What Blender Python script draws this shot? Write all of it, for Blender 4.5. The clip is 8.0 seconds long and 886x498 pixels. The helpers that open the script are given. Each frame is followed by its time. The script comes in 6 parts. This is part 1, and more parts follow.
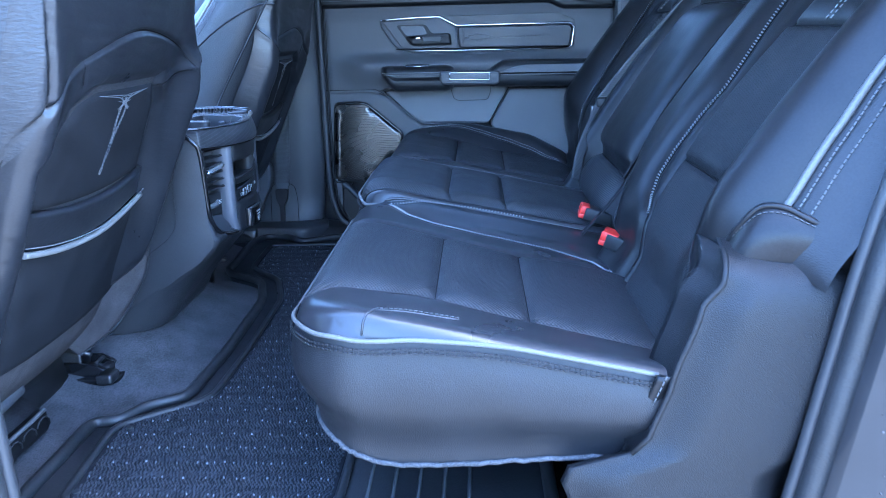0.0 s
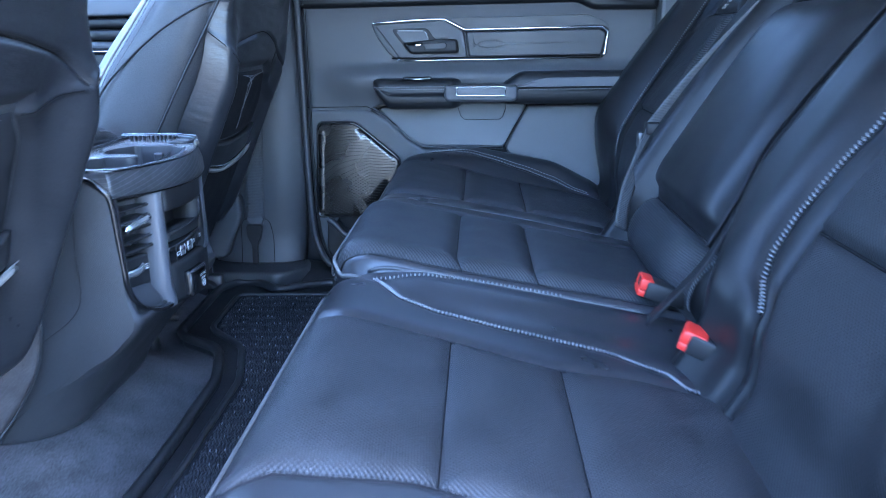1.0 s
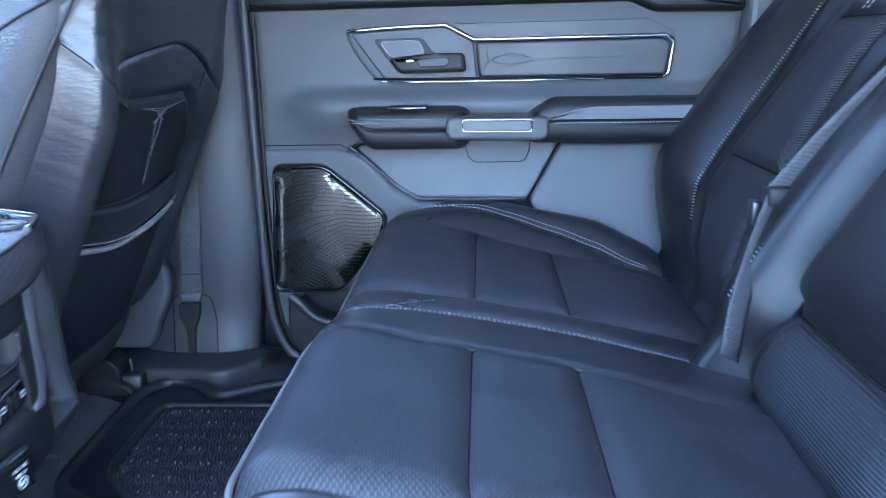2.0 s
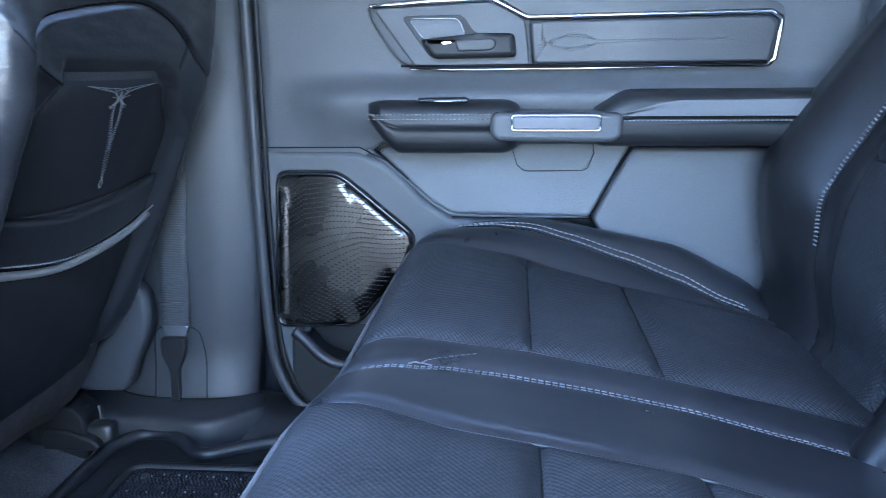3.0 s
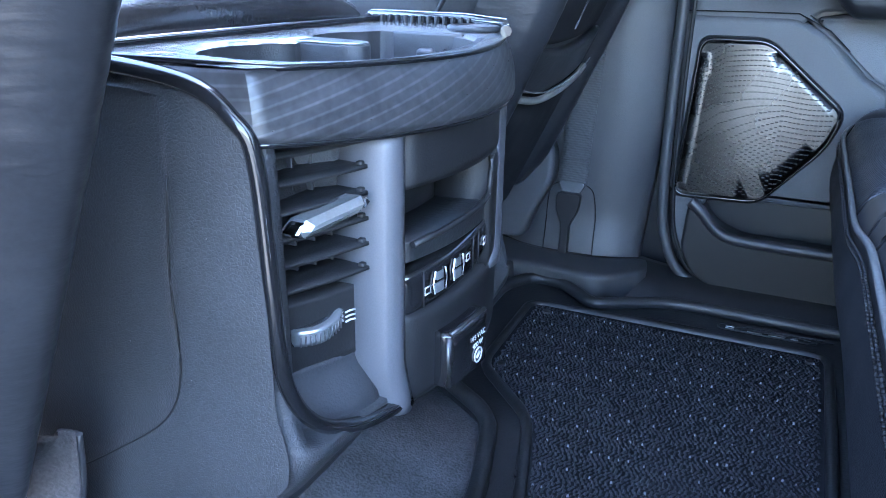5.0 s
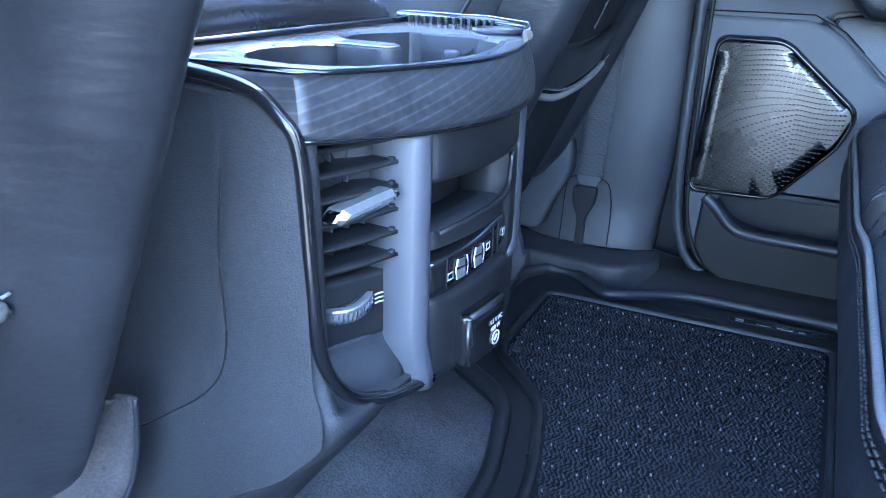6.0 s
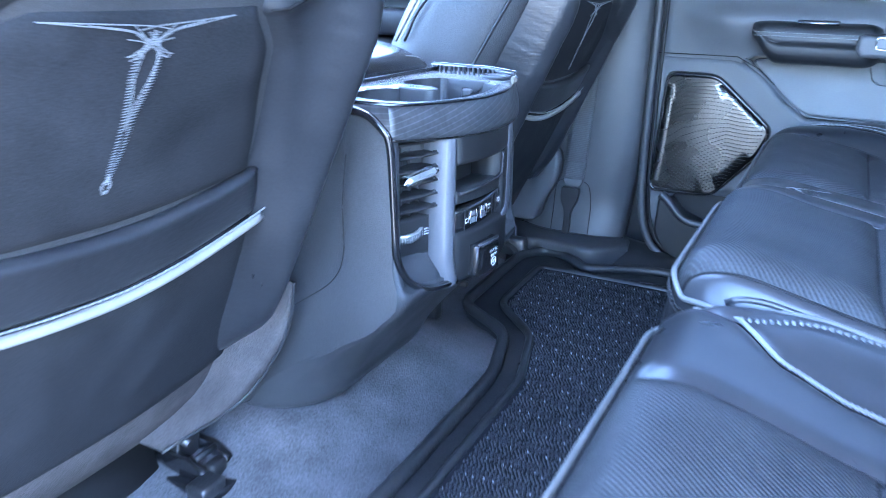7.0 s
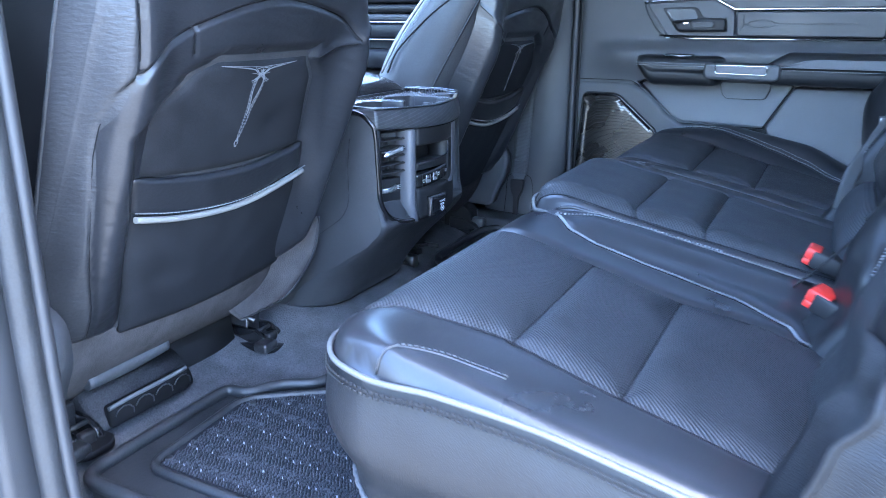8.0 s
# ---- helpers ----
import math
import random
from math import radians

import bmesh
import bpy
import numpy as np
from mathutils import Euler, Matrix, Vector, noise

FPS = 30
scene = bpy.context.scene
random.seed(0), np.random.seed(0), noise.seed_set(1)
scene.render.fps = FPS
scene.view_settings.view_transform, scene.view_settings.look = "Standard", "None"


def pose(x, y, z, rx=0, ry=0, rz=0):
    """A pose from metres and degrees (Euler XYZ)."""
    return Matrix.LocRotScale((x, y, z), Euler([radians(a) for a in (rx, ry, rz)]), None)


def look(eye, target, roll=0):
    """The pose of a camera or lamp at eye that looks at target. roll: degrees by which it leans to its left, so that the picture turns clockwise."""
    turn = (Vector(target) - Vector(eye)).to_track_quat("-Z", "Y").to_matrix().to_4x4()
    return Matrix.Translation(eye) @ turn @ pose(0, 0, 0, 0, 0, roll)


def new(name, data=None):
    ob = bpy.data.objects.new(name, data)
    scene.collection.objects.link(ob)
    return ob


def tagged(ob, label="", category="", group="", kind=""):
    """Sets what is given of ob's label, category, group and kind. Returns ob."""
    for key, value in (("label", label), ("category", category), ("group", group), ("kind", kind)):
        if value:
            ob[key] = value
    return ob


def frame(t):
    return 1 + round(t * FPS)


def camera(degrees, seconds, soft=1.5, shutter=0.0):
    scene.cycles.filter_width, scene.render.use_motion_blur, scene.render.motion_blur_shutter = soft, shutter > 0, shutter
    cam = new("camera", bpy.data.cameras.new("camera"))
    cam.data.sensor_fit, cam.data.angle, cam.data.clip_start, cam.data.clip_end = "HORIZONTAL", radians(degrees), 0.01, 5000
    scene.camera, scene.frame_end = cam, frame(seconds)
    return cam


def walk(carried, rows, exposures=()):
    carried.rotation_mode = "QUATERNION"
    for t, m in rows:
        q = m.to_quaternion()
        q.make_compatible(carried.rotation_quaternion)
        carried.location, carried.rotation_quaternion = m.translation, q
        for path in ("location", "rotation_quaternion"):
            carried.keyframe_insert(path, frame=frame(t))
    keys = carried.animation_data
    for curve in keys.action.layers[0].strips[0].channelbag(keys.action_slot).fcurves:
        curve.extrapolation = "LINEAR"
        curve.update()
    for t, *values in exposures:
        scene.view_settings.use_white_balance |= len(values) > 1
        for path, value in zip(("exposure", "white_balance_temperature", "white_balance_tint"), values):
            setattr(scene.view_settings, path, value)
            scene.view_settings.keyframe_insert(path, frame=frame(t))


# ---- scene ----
cam = camera(61.0, 8.0, soft=0.55, shutter=0.35)
PATH = [
    (0, (0.062, 0.062, 0.611), (-0.028, 1.977, 0.042), -1.1),
    (0.5, (0.064, 0.221, 0.601), (-0.029, 2.139, 0.043), -1.0),
    (1, (0.04, 0.463, 0.608), (-0.056, 2.382, 0.052), -0.9),
    (1.5, (0.022, 0.726, 0.618), (-0.074, 2.646, 0.066), -0.8),
    (1.7, (0.024, 0.833, 0.62), (-0.076, 2.754, 0.072), -0.9),
    (2.8, (-0.006, 1.238, 0.552), (-0.151, 3.174, 0.072), -0.6),
    (3, (-0.009, 1.244, 0.548), (-0.195, 3.178, 0.073), -0.6),
    (3.5, (-0.053, 1.219, 0.565), (-0.42, 3.119, 0.058), -0.5),
    (4, (-0.172, 1.162, 0.55), (-0.72, 2.999, -0.02), 0.7),
    (4.5, (-0.215, 1.133, 0.498), (-0.93, 2.889, -0.137), 0.7),
    (5, (-0.221, 1.136, 0.481), (-1.008, 2.837, -0.215), 1.0),
    (6.3, (-0.195, 1.06, 0.51), (-1.029, 2.727, -0.215), 1.8),
    (6.5, (-0.159, 0.994, 0.528), (-1.011, 2.657, -0.185), 1.7),
    (7, (-0.051, 0.769, 0.556), (-0.915, 2.443, -0.115), 1.3),
    (7.5, (0.104, 0.491, 0.582), (-0.761, 2.18, -0.051), 0.8),
    (8, (0.266, 0.305, 0.594), (-0.617, 1.998, 0.0), 0.3),
]
walk(cam, [(t, look(eye, target, roll)) for t, eye, target, roll in PATH], [(0, 4.48, 4720, 10), (0.8, 4.62, 4950, 10), (1.5, 5.08, 5300, 10), (3, 5.48, 5560, 10), (4, 5.36, 5620, 10), (5, 5.32, 5500, 10), (6.3, 5.42, 5100, 10), (7, 5.72, 5130, 10), (8, 4.88, 5380, 10)])


# ---- world and light ----
world = bpy.data.worlds.new("sky_world")
scene.world = world
world.use_nodes = True
wn, wl = world.node_tree.nodes, world.node_tree.links
sky = wn.new("ShaderNodeTexSky")
sky.sky_type, sky.sun_disc = "NISHITA", False
sky.sun_elevation, sky.sun_rotation = radians(72), radians(90)
sky.dust_density = 1.5
wl.new(sky.outputs[0], wn["Background"].inputs[0])
wn["Background"].inputs[1].default_value = 0.15
sun = new("sun", bpy.data.lights.new("sun", "SUN"))
sun.data.energy, sun.data.angle, sun.data.color = 1.6, radians(10), (1.0, 0.96, 0.9)
sun.matrix_world = look((2.0, 0.3, 6.1), (0, 0, 0))


# ---- materials ----
V = Vector


def material(name, colour, rough=0.5, metal=0.0, grain=0.0, size=0.002, vary=0.15, patch=0.08, spec=0.5, pattern="noise", along=((1, 0, 0),), deep=0.72, crest=(-1, 0.2), rise=0.5, coat=0.0):
    """A surface with grain (bump strength, grain size in metres) and two scales of tone."""
    m = bpy.data.materials.new(name)
    m.use_nodes = True
    n, l = m.node_tree.nodes, m.node_tree.links
    b = n["Principled BSDF"]
    b.inputs["Roughness"].default_value, b.inputs["Metallic"].default_value = rough, metal
    b.inputs["Specular IOR Level"].default_value = spec
    b.inputs["Coat Weight"].default_value = coat
    co = n.new("ShaderNodeTexCoord")
    big = n.new("ShaderNodeTexNoise")
    big.inputs["Scale"].default_value, big.inputs["Detail"].default_value = 1 / patch, 5
    l.new(co.outputs["Object"], big.inputs["Vector"])
    fine = n.new("ShaderNodeTexNoise")
    fine.inputs["Scale"].default_value, fine.inputs["Detail"].default_value = 1 / size, 2
    l.new(co.outputs["Object"], fine.inputs["Vector"])
    add = n.new("ShaderNodeMath")
    add.operation = "ADD"
    l.new(big.outputs["Fac"], add.inputs[0])
    l.new(fine.outputs["Fac"], add.inputs[1])
    ramp = n.new("ShaderNodeMapRange")
    ramp.inputs[1].default_value, ramp.inputs[2].default_value = 0.6, 1.4
    ramp.inputs[3].default_value, ramp.inputs[4].default_value = 1 - vary, 1 + vary
    l.new(add.outputs[0], ramp.inputs[0])
    mul = n.new("ShaderNodeVectorMath")
    mul.operation = "SCALE"
    mul.inputs[0].default_value = colour
    l.new(ramp.outputs[0], mul.inputs["Scale"])
    l.new(mul.outputs[0], b.inputs["Base Color"])
    rr = n.new("ShaderNodeMapRange")
    rr.inputs[1].default_value, rr.inputs[2].default_value = 0.3, 0.7
    rr.inputs[3].default_value, rr.inputs[4].default_value = rough * 0.88, min(1, rough * 1.14)
    l.new(big.outputs["Fac"], rr.inputs[0])
    l.new(rr.outputs[0], b.inputs["Roughness"])
    if grain:
        bump = n.new("ShaderNodeBump")
        bump.inputs["Strength"].default_value, bump.inputs["Distance"].default_value = grain, size * rise
        if pattern == "noise":
            l.new(fine.outputs["Fac"], bump.inputs["Height"])
        elif pattern == "crease":
            mp = n.new("ShaderNodeMapping")
            mp.inputs["Scale"].default_value = (90, 90, 270)
            l.new(co.outputs["Object"], mp.inputs["Vector"])
            folds = n.new("ShaderNodeTexNoise")
            folds.inputs["Scale"].default_value, folds.inputs["Detail"].default_value = 1.0, 4
            l.new(mp.outputs[0], folds.inputs["Vector"])
            l.new(folds.outputs["Fac"], bump.inputs["Height"])
        elif pattern == "hide":
            v = n.new("ShaderNodeTexVoronoi")
            v.feature = "DISTANCE_TO_EDGE"
            v.inputs["Scale"].default_value = 1 / size
            l.new(co.outputs["Object"], v.inputs["Vector"])
            cl = n.new("ShaderNodeMath")
            cl.operation = "MINIMUM"
            cl.inputs[1].default_value = 0.25
            l.new(v.outputs["Distance"], cl.inputs[0])
            l.new(cl.outputs[0], bump.inputs["Height"])
        else:
            waves = []
            for way in along:
                k = n.new("ShaderNodeVectorMath")
                k.operation = "DOT_PRODUCT"
                k.inputs[1].default_value = V(way).normalized() * (2 * math.pi / size)
                l.new(co.outputs["Object"], k.inputs[0])
                s = n.new("ShaderNodeMath")
                s.operation = "SINE"
                l.new(k.outputs["Value"], s.inputs[0])
                waves.append(s)
            out = waves[0]
            for w in waves[1:2]:
                mm = n.new("ShaderNodeMath")
                mm.operation = "MULTIPLY"
                l.new(out.outputs[0], mm.inputs[0])
                l.new(w.outputs[0], mm.inputs[1])
                out = mm
            l.new(out.outputs[0], bump.inputs["Height"])
            dark = n.new("ShaderNodeMapRange")
            dark.inputs[1].default_value, dark.inputs[2].default_value = crest
            dark.inputs[3].default_value, dark.inputs[4].default_value = deep, 1
            l.new(out.outputs[0], dark.inputs[0])
            m2 = n.new("ShaderNodeVectorMath")
            m2.operation = "SCALE"
            l.new(mul.outputs[0], m2.inputs[0])
            l.new(dark.outputs[0], m2.inputs["Scale"])
            l.new(m2.outputs[0], b.inputs["Base Color"])
        l.new(bump.outputs[0], b.inputs["Normal"])
    return m


LEATHER = material("black_leather", (0.0115, 0.0115, 0.0125), 0.34, grain=0.15, size=0.0026, pattern="hide", vary=0.35, patch=0.05, spec=0.26)
# Black leather, lightened and glossier on cushions to stand for the door's daylight.
LIT_LEATHER = material("lit_seat_leather", (0.024, 0.0245, 0.0275), 0.30, size=0.0026, vary=0.15, patch=0.12, spec=0.52)
HIDE = material("grained_leather", (0.0150, 0.0155, 0.0175), 0.40, grain=0.45, size=0.0024, pattern="hide", vary=0.3, rise=0.5, spec=0.34)
LID = material("smooth_lid_leather", (0.020, 0.021, 0.023), 0.2, grain=0.08, size=0.0024, pattern="hide", vary=0.2)
PERF = material("perforated_leather", (0.054, 0.056, 0.062), 0.42, grain=0.25, size=0.0052, pattern="dots", along=((1, 0.12, 0), (0.1, 1, 0)), deep=0.50, crest=(0.05, 0.75), vary=0.4, patch=0.05, spec=0.32)
RIB = material("ribbed_fabric", (0.040, 0.041, 0.045), 0.42, grain=0.28, size=0.0046, pattern="dots", along=((1, 0.06, 0), (-0.06, 1, 0)), deep=0.36, crest=(-0.7, 0.7), vary=0.45, patch=0.05, spec=0.38)
CLOTH = material("fine_ribbed_fabric", (0.042, 0.044, 0.048), 0.48, grain=0.18, size=0.0046, pattern="dots", along=((1, 0.06, 0), (-0.06, 1, 0)), deep=0.50, crest=(0.05, 0.75), vary=0.4, patch=0.05, spec=0.28)
ROLL = material("ribbed_roll_fabric", (0.024, 0.025, 0.028), 0.48, grain=0.24, size=0.0034, pattern="ribs", along=((0.45, 0, 0.89),), deep=0.55, crest=(-1, 0.5), vary=0.4, spec=0.32)
PAD = material("creased_black_leather", (0.020, 0.0205, 0.023), 0.31, grain=0.15, size=0.0026, pattern="crease", vary=0.3, spec=0.5, rise=0.9)
MATT = material("matt_grained_plastic", (0.010, 0.0105, 0.012), 0.42, grain=0.7, size=0.0024, pattern="hide", vary=0.25, spec=0.28)
POST = material("dark_grey_plastic", (0.040, 0.041, 0.044), 0.45, grain=0.4, size=0.0020, pattern="hide", vary=0.15)
CORD = material("pale_heavy_thread", (0.20, 0.202, 0.208), 0.6, grain=0.2, size=0.001)
GREY = material("grey_grained_leather", (0.036, 0.036, 0.038), 0.42, grain=0.5, size=0.0030, pattern="crease", vary=0.2, rise=0.8, spec=0.38)
CROSS = material("cross_ribbed_fabric", (0.026, 0.027, 0.030), 0.50, grain=0.32, size=0.0050, pattern="dots", along=((0.57, 0, 0.82), (0, 1, 0)), deep=0.5, crest=(-0.5, 0.7), vary=0.4, patch=0.06, spec=0.3)
SUEDE = material("dark_suede_fabric", (0.018, 0.0185, 0.021), 0.75, grain=0.4, size=0.0015, vary=0.55, patch=0.04, spec=0.2)
PIPING = material("light_grey_piping", (0.215, 0.208, 0.194), 0.5, grain=0.3, size=0.003, vary=0.12)
BEADING = material("dull_grey_piping", (0.105, 0.104, 0.100), 0.55, grain=0.4, size=0.003, vary=0.2)
TICK = material("dark_grey_thread", (0.065, 0.066, 0.068), 0.7, grain=0.2, size=0.001)
THREAD = material("grey_thread", (0.10, 0.102, 0.105), 0.7, grain=0.2, size=0.001)
SILK = material("dull_grey_thread", (0.16, 0.162, 0.168), 0.5, grain=0.2, size=0.001)
CHEEK = material("grained_console_plastic", (0.037, 0.038, 0.041), 0.42, grain=0.5, size=0.0022, pattern="hide", vary=0.25, spec=0.42)
PLASTIC = material("dark_grained_plastic", (0.028, 0.029, 0.032), 0.42, grain=0.35, size=0.0014, vary=0.18)
TRIM = material("grey_door_plastic", (0.067, 0.069, 0.074), 0.46, grain=0.5, size=0.0018, pattern="hide", vary=0.14)
PALE = material("pale_door_plastic", (0.104, 0.107, 0.113), 0.48, grain=0.6, size=0.0020, pattern="hide", vary=0.12)
BLACK = material("matt_black_plastic", (0.014, 0.014, 0.015), 0.5, grain=0.2, size=0.0015, spec=0.35)
SEAM = material("dark_seam_and_shade", (0.006, 0.006, 0.007), 0.7, spec=0.2)
GLOSS = material("gloss_black_plastic", (0.010, 0.010, 0.011), 0.18, coat=0.3)
SATIN = material("satin_silver_plastic", (0.095, 0.096, 0.106), 0.45, metal=0.25, grain=0.1, size=0.001)
SHINE = material("glossy_grey_plastic", (0.24, 0.25, 0.26), 0.24, coat=0.5, metal=0.6)
CHROME = material("chrome", (0.62, 0.63, 0.65), 0.14, metal=1.0, vary=0.05)
STEEL = material("dark_steel", (0.12, 0.12, 0.125), 0.4, metal=0.9, vary=0.3)
CARBON = material("streaked_dark_trim", (0.052, 0.053, 0.058), 0.44, grain=0.05, size=0.0056, pattern="ribs", along=((0, -0.24, 0.97),), deep=0.55, crest=(0.55, 1.0), vary=0.5, patch=0.02)
DOORSKIN = material("soft_black_door_skin", (0.014, 0.0145, 0.016), 0.45, grain=0.3, size=0.0019, pattern="hide", vary=0.2, spec=0.4)
FLANK = material("grey_side_leather", (0.044, 0.044, 0.046), 0.40, grain=0.4, size=0.0026, pattern="hide", vary=0.25, spec=0.42)
CARPET = material("charcoal_carpet", (0.080, 0.080, 0.084), 0.95, grain=1.0, size=0.0028, vary=0.55, patch=0.05, spec=0.1)
# Carpet tone darker than the floor's, for the duct hood.
PLUSH = material("darker_carpet", (0.042, 0.042, 0.045), 0.95, grain=1.0, size=0.0028, vary=0.5, patch=0.05, spec=0.1)
FELT = material("grey_felt", (0.078, 0.072, 0.072), 0.95, grain=0.8, size=0.0020, vary=0.45, patch=0.03, spec=0.1)
RUBBER = material("black_rubber", (0.019, 0.020, 0.022), 0.46, grain=0.3, size=0.003, vary=0.35)
PILE = material("woven_mat_pile", (0.025, 0.027, 0.033), 0.7, grain=0.8, size=0.0030, vary=0.7, patch=0.02, spec=0.3)
WEFT = material("dark_mat_backing", (0.013, 0.014, 0.017), 0.9, grain=0.6, size=0.003, spec=0.1)
FLECK = material("mat_fleck", (0.16, 0.172, 0.192), 0.6)
WEB = material("belt_webbing", (0.060, 0.061, 0.064), 0.55, grain=0.35, size=0.0026, pattern="dots", along=((1, 1, 0.4), (1, -1, -0.6)), deep=0.45, vary=0.2)
STRAP = material("black_strap", (0.010, 0.010, 0.0115), 0.5, grain=0.3, size=0.0026, pattern="dots", along=((1, 1, 0.4), (1, -1, -0.6)), deep=0.6, vary=0.2, spec=0.3)
RED = material("red_plastic", (0.60, 0.03, 0.02), 0.4)
GRILLE = material("speaker_grille_mesh", (0.113, 0.110, 0.106), 0.26, metal=1.0, grain=0.05, size=0.0023, pattern="dots", along=((1, 0, 0), (0, 0, 1)), deep=0.45, vary=0.3)
MARK = material("white_print", (0.55, 0.55, 0.55), 0.6)
PAINT = material("dark_body_paint", (0.014, 0.015, 0.018), 0.34, coat=0.15, vary=0.2, spec=0.35)
LINER = material("grey_headliner", (0.55, 0.55, 0.55), 0.95, grain=0.4, size=0.002, spec=0.1)
TARMAC = material("pale_concrete", (0.20, 0.186, 0.164), 0.9, grain=0.6, size=0.01, vary=0.4, patch=0.6)


TINT = bpy.data.materials.new("tinted_window_glass")
TINT.use_nodes = True
tint = TINT.node_tree.nodes["Principled BSDF"]
tint.inputs["Transmission Weight"].default_value = 1.0
tint.inputs["Roughness"].default_value = 0.0
tint.inputs["Base Color"].default_value = (0.15, 0.155, 0.16, 1)


CLEAR = TINT.copy()
CLEAR.name = "light_window_glass"
CLEAR.node_tree.nodes["Principled BSDF"].inputs["Base Color"].default_value = (0.78, 0.82, 0.82, 1)


# ---- building helpers ----
BASE = {}


def thing(name, at, label, category, group="", kind=""):
    ob = new(name)
    ob.location = at
    BASE[ob] = Matrix.Translation(-V(at))
    return tagged(ob, label, category, group, kind)


def part(name, bm, mat, parent=None, label="", smooth=True, kind=""):
    me = bpy.data.meshes.new(name)
    bmesh.ops.recalc_face_normals(bm, faces=bm.faces)
    for f in bm.faces:
        f.smooth = smooth and len(f.verts) < 7
    bm.to_mesh(me)
    bm.free()
    me.materials.append(mat)
    ob = new(name, me)
    if parent is not None:
        ob.parent = parent
        ob.matrix_parent_inverse = BASE.get(parent, Matrix())
    return tagged(ob, label, kind=kind)


def whole(name, bm, mat, label, category, kind="", group="", smooth=True):
    return tagged(part(name, bm, mat, None, label, smooth), "", category, group, kind)


def sheet(fn, nu, nv, bm=None):
    """A grid of fn(u, v), u and v from 0 to 1."""
    bm = bm or bmesh.new()
    g = [[bm.verts.new(fn(i / nu, j / nv)) for j in range(nv + 1)] for i in range(nu + 1)]
    for i in range(nu):
        for j in range(nv):
            bm.faces.new((g[i][j], g[i + 1][j], g[i + 1][j + 1], g[i][j + 1]))
    return bm


def panel(fn, thick, nu, nv):
    """A grid with a back, thick along the vector given."""
    bm = sheet(fn, nu, nv)
    d = V(thick)
    r = bmesh.ops.extrude_face_region(bm, geom=bm.faces[:])
    for v in r["geom"]:
        if isinstance(v, bmesh.types.BMVert):
            v.co += d
    return bm


def spline(pts, n=8, closed=False):
    """A smooth line through points."""
    p = [V(q) for q in pts]
    out = []
    m = len(p)
    for i in range(m if closed else m - 1):
        a, b = p[i], p[(i + 1) % m]
        z = p[i - 1] if closed or i else a - (b - a)
        c = p[(i + 2) % m] if closed or i + 2 < m else b + (b - a)
        for k in range(n):
            t = k / n
            out.append(0.5 * (2 * a + (b - z) * t + (2 * z - 5 * a + 4 * b - c) * t * t + (3 * a - z - 3 * b + c) * t ** 3))
    if not closed:
        out.append(p[-1])
    return out


def tube(pts, r, n=8, closed=False, flat=1.0, up=(0, 0, 1), bm=None):
    """A round rod along points; flat squeezes it along up."""
    bm = bm or bmesh.new()
    p = [V(q) for q in pts]
    rings = []
    for i, q in enumerate(p):
        a = p[i - 1] if closed or i else p[i]
        b = p[(i + 1) % len(p)] if closed or i + 1 < len(p) else p[i]
        t = (b - a).normalized()
        s = t.cross(V(up))
        s = s.normalized() if s.length > 1e-4 else t.cross(V((1, 0, 0))).normalized()
        w = s.cross(t).normalized()
        rings.append([bm.verts.new(q + s * (r * math.cos(2 * math.pi * k / n)) + w * (r * flat * math.sin(2 * math.pi * k / n))) for k in range(n)])
    m = len(rings)
    for i in range(m if closed else m - 1):
        a, b = rings[i], rings[(i + 1) % m]
        for k in range(n):
            bm.faces.new((a[k], a[(k + 1) % n], b[(k + 1) % n], b[k]))
    if not closed:
        bm.faces.new(rings[0])
        bm.faces.new(rings[-1])
    return bm


def stitches(pts, length=0.005, gap=0.0025, r=0.0008, bm=None):
    """Short threads lying along a line."""
    bm = bm or bmesh.new()
    p = [V(q) for q in pts]
    run, nxt = 0.0, 0.0
    for a, b in zip(p, p[1:]):
        d = (b - a).length
        while nxt < run + d and d > 1e-6:
            q = a + (b - a) * ((nxt - run) / d)
            t = (b - a).normalized()
            tube((q - t * length * 0.5, q - t * length * 0.25, q + t * length * 0.25, q + t * length * 0.5), r, 5, bm=bm)
            nxt += length + gap
        run += d
    return bm


def cross_stitches(pts, normal, wide=0.0055, gap=0.0042, r=0.0010, slant=0.35, bm=None):
    """Short threads laid slantwise across a seam."""
    bm = bm or bmesh.new()
    p = [V(q) for q in pts]
    run, nxt = 0.0, 0.0
    for a, b in zip(p, p[1:]):
        d = (b - a).length
        t = (b - a).normalized() if d > 1e-7 else V((1, 0, 0))
        w = V(normal).cross(t).normalized()
        while nxt < run + d and d > 1e-7:
            q = a + (b - a) * ((nxt - run) / d)
            h = (w + t * slant) * (wide * 0.5)
            tube((q - h - V(normal) * 0.0012, q - h * 0.6, q + h * 0.6, q + h - V(normal) * 0.0012), r, 5, bm=bm)
            nxt += gap
        run += d
    return bm


def box(lo, hi, bevel=0.004, seg=2, bm=None):
    bm = bm or bmesh.new()
    r = bmesh.ops.create_cube(bm, size=1)
    for v in r["verts"]:
        v.co = V([(lo[i] + hi[i]) / 2 + v.co[i] * (hi[i] - lo[i]) for i in range(3)])
    if bevel:
        es = {e for v in r["verts"] for e in v.link_edges}
        bmesh.ops.bevel(bm, geom=list(es), offset=bevel, segments=seg, affect="EDGES", profile=0.5)
    return bm


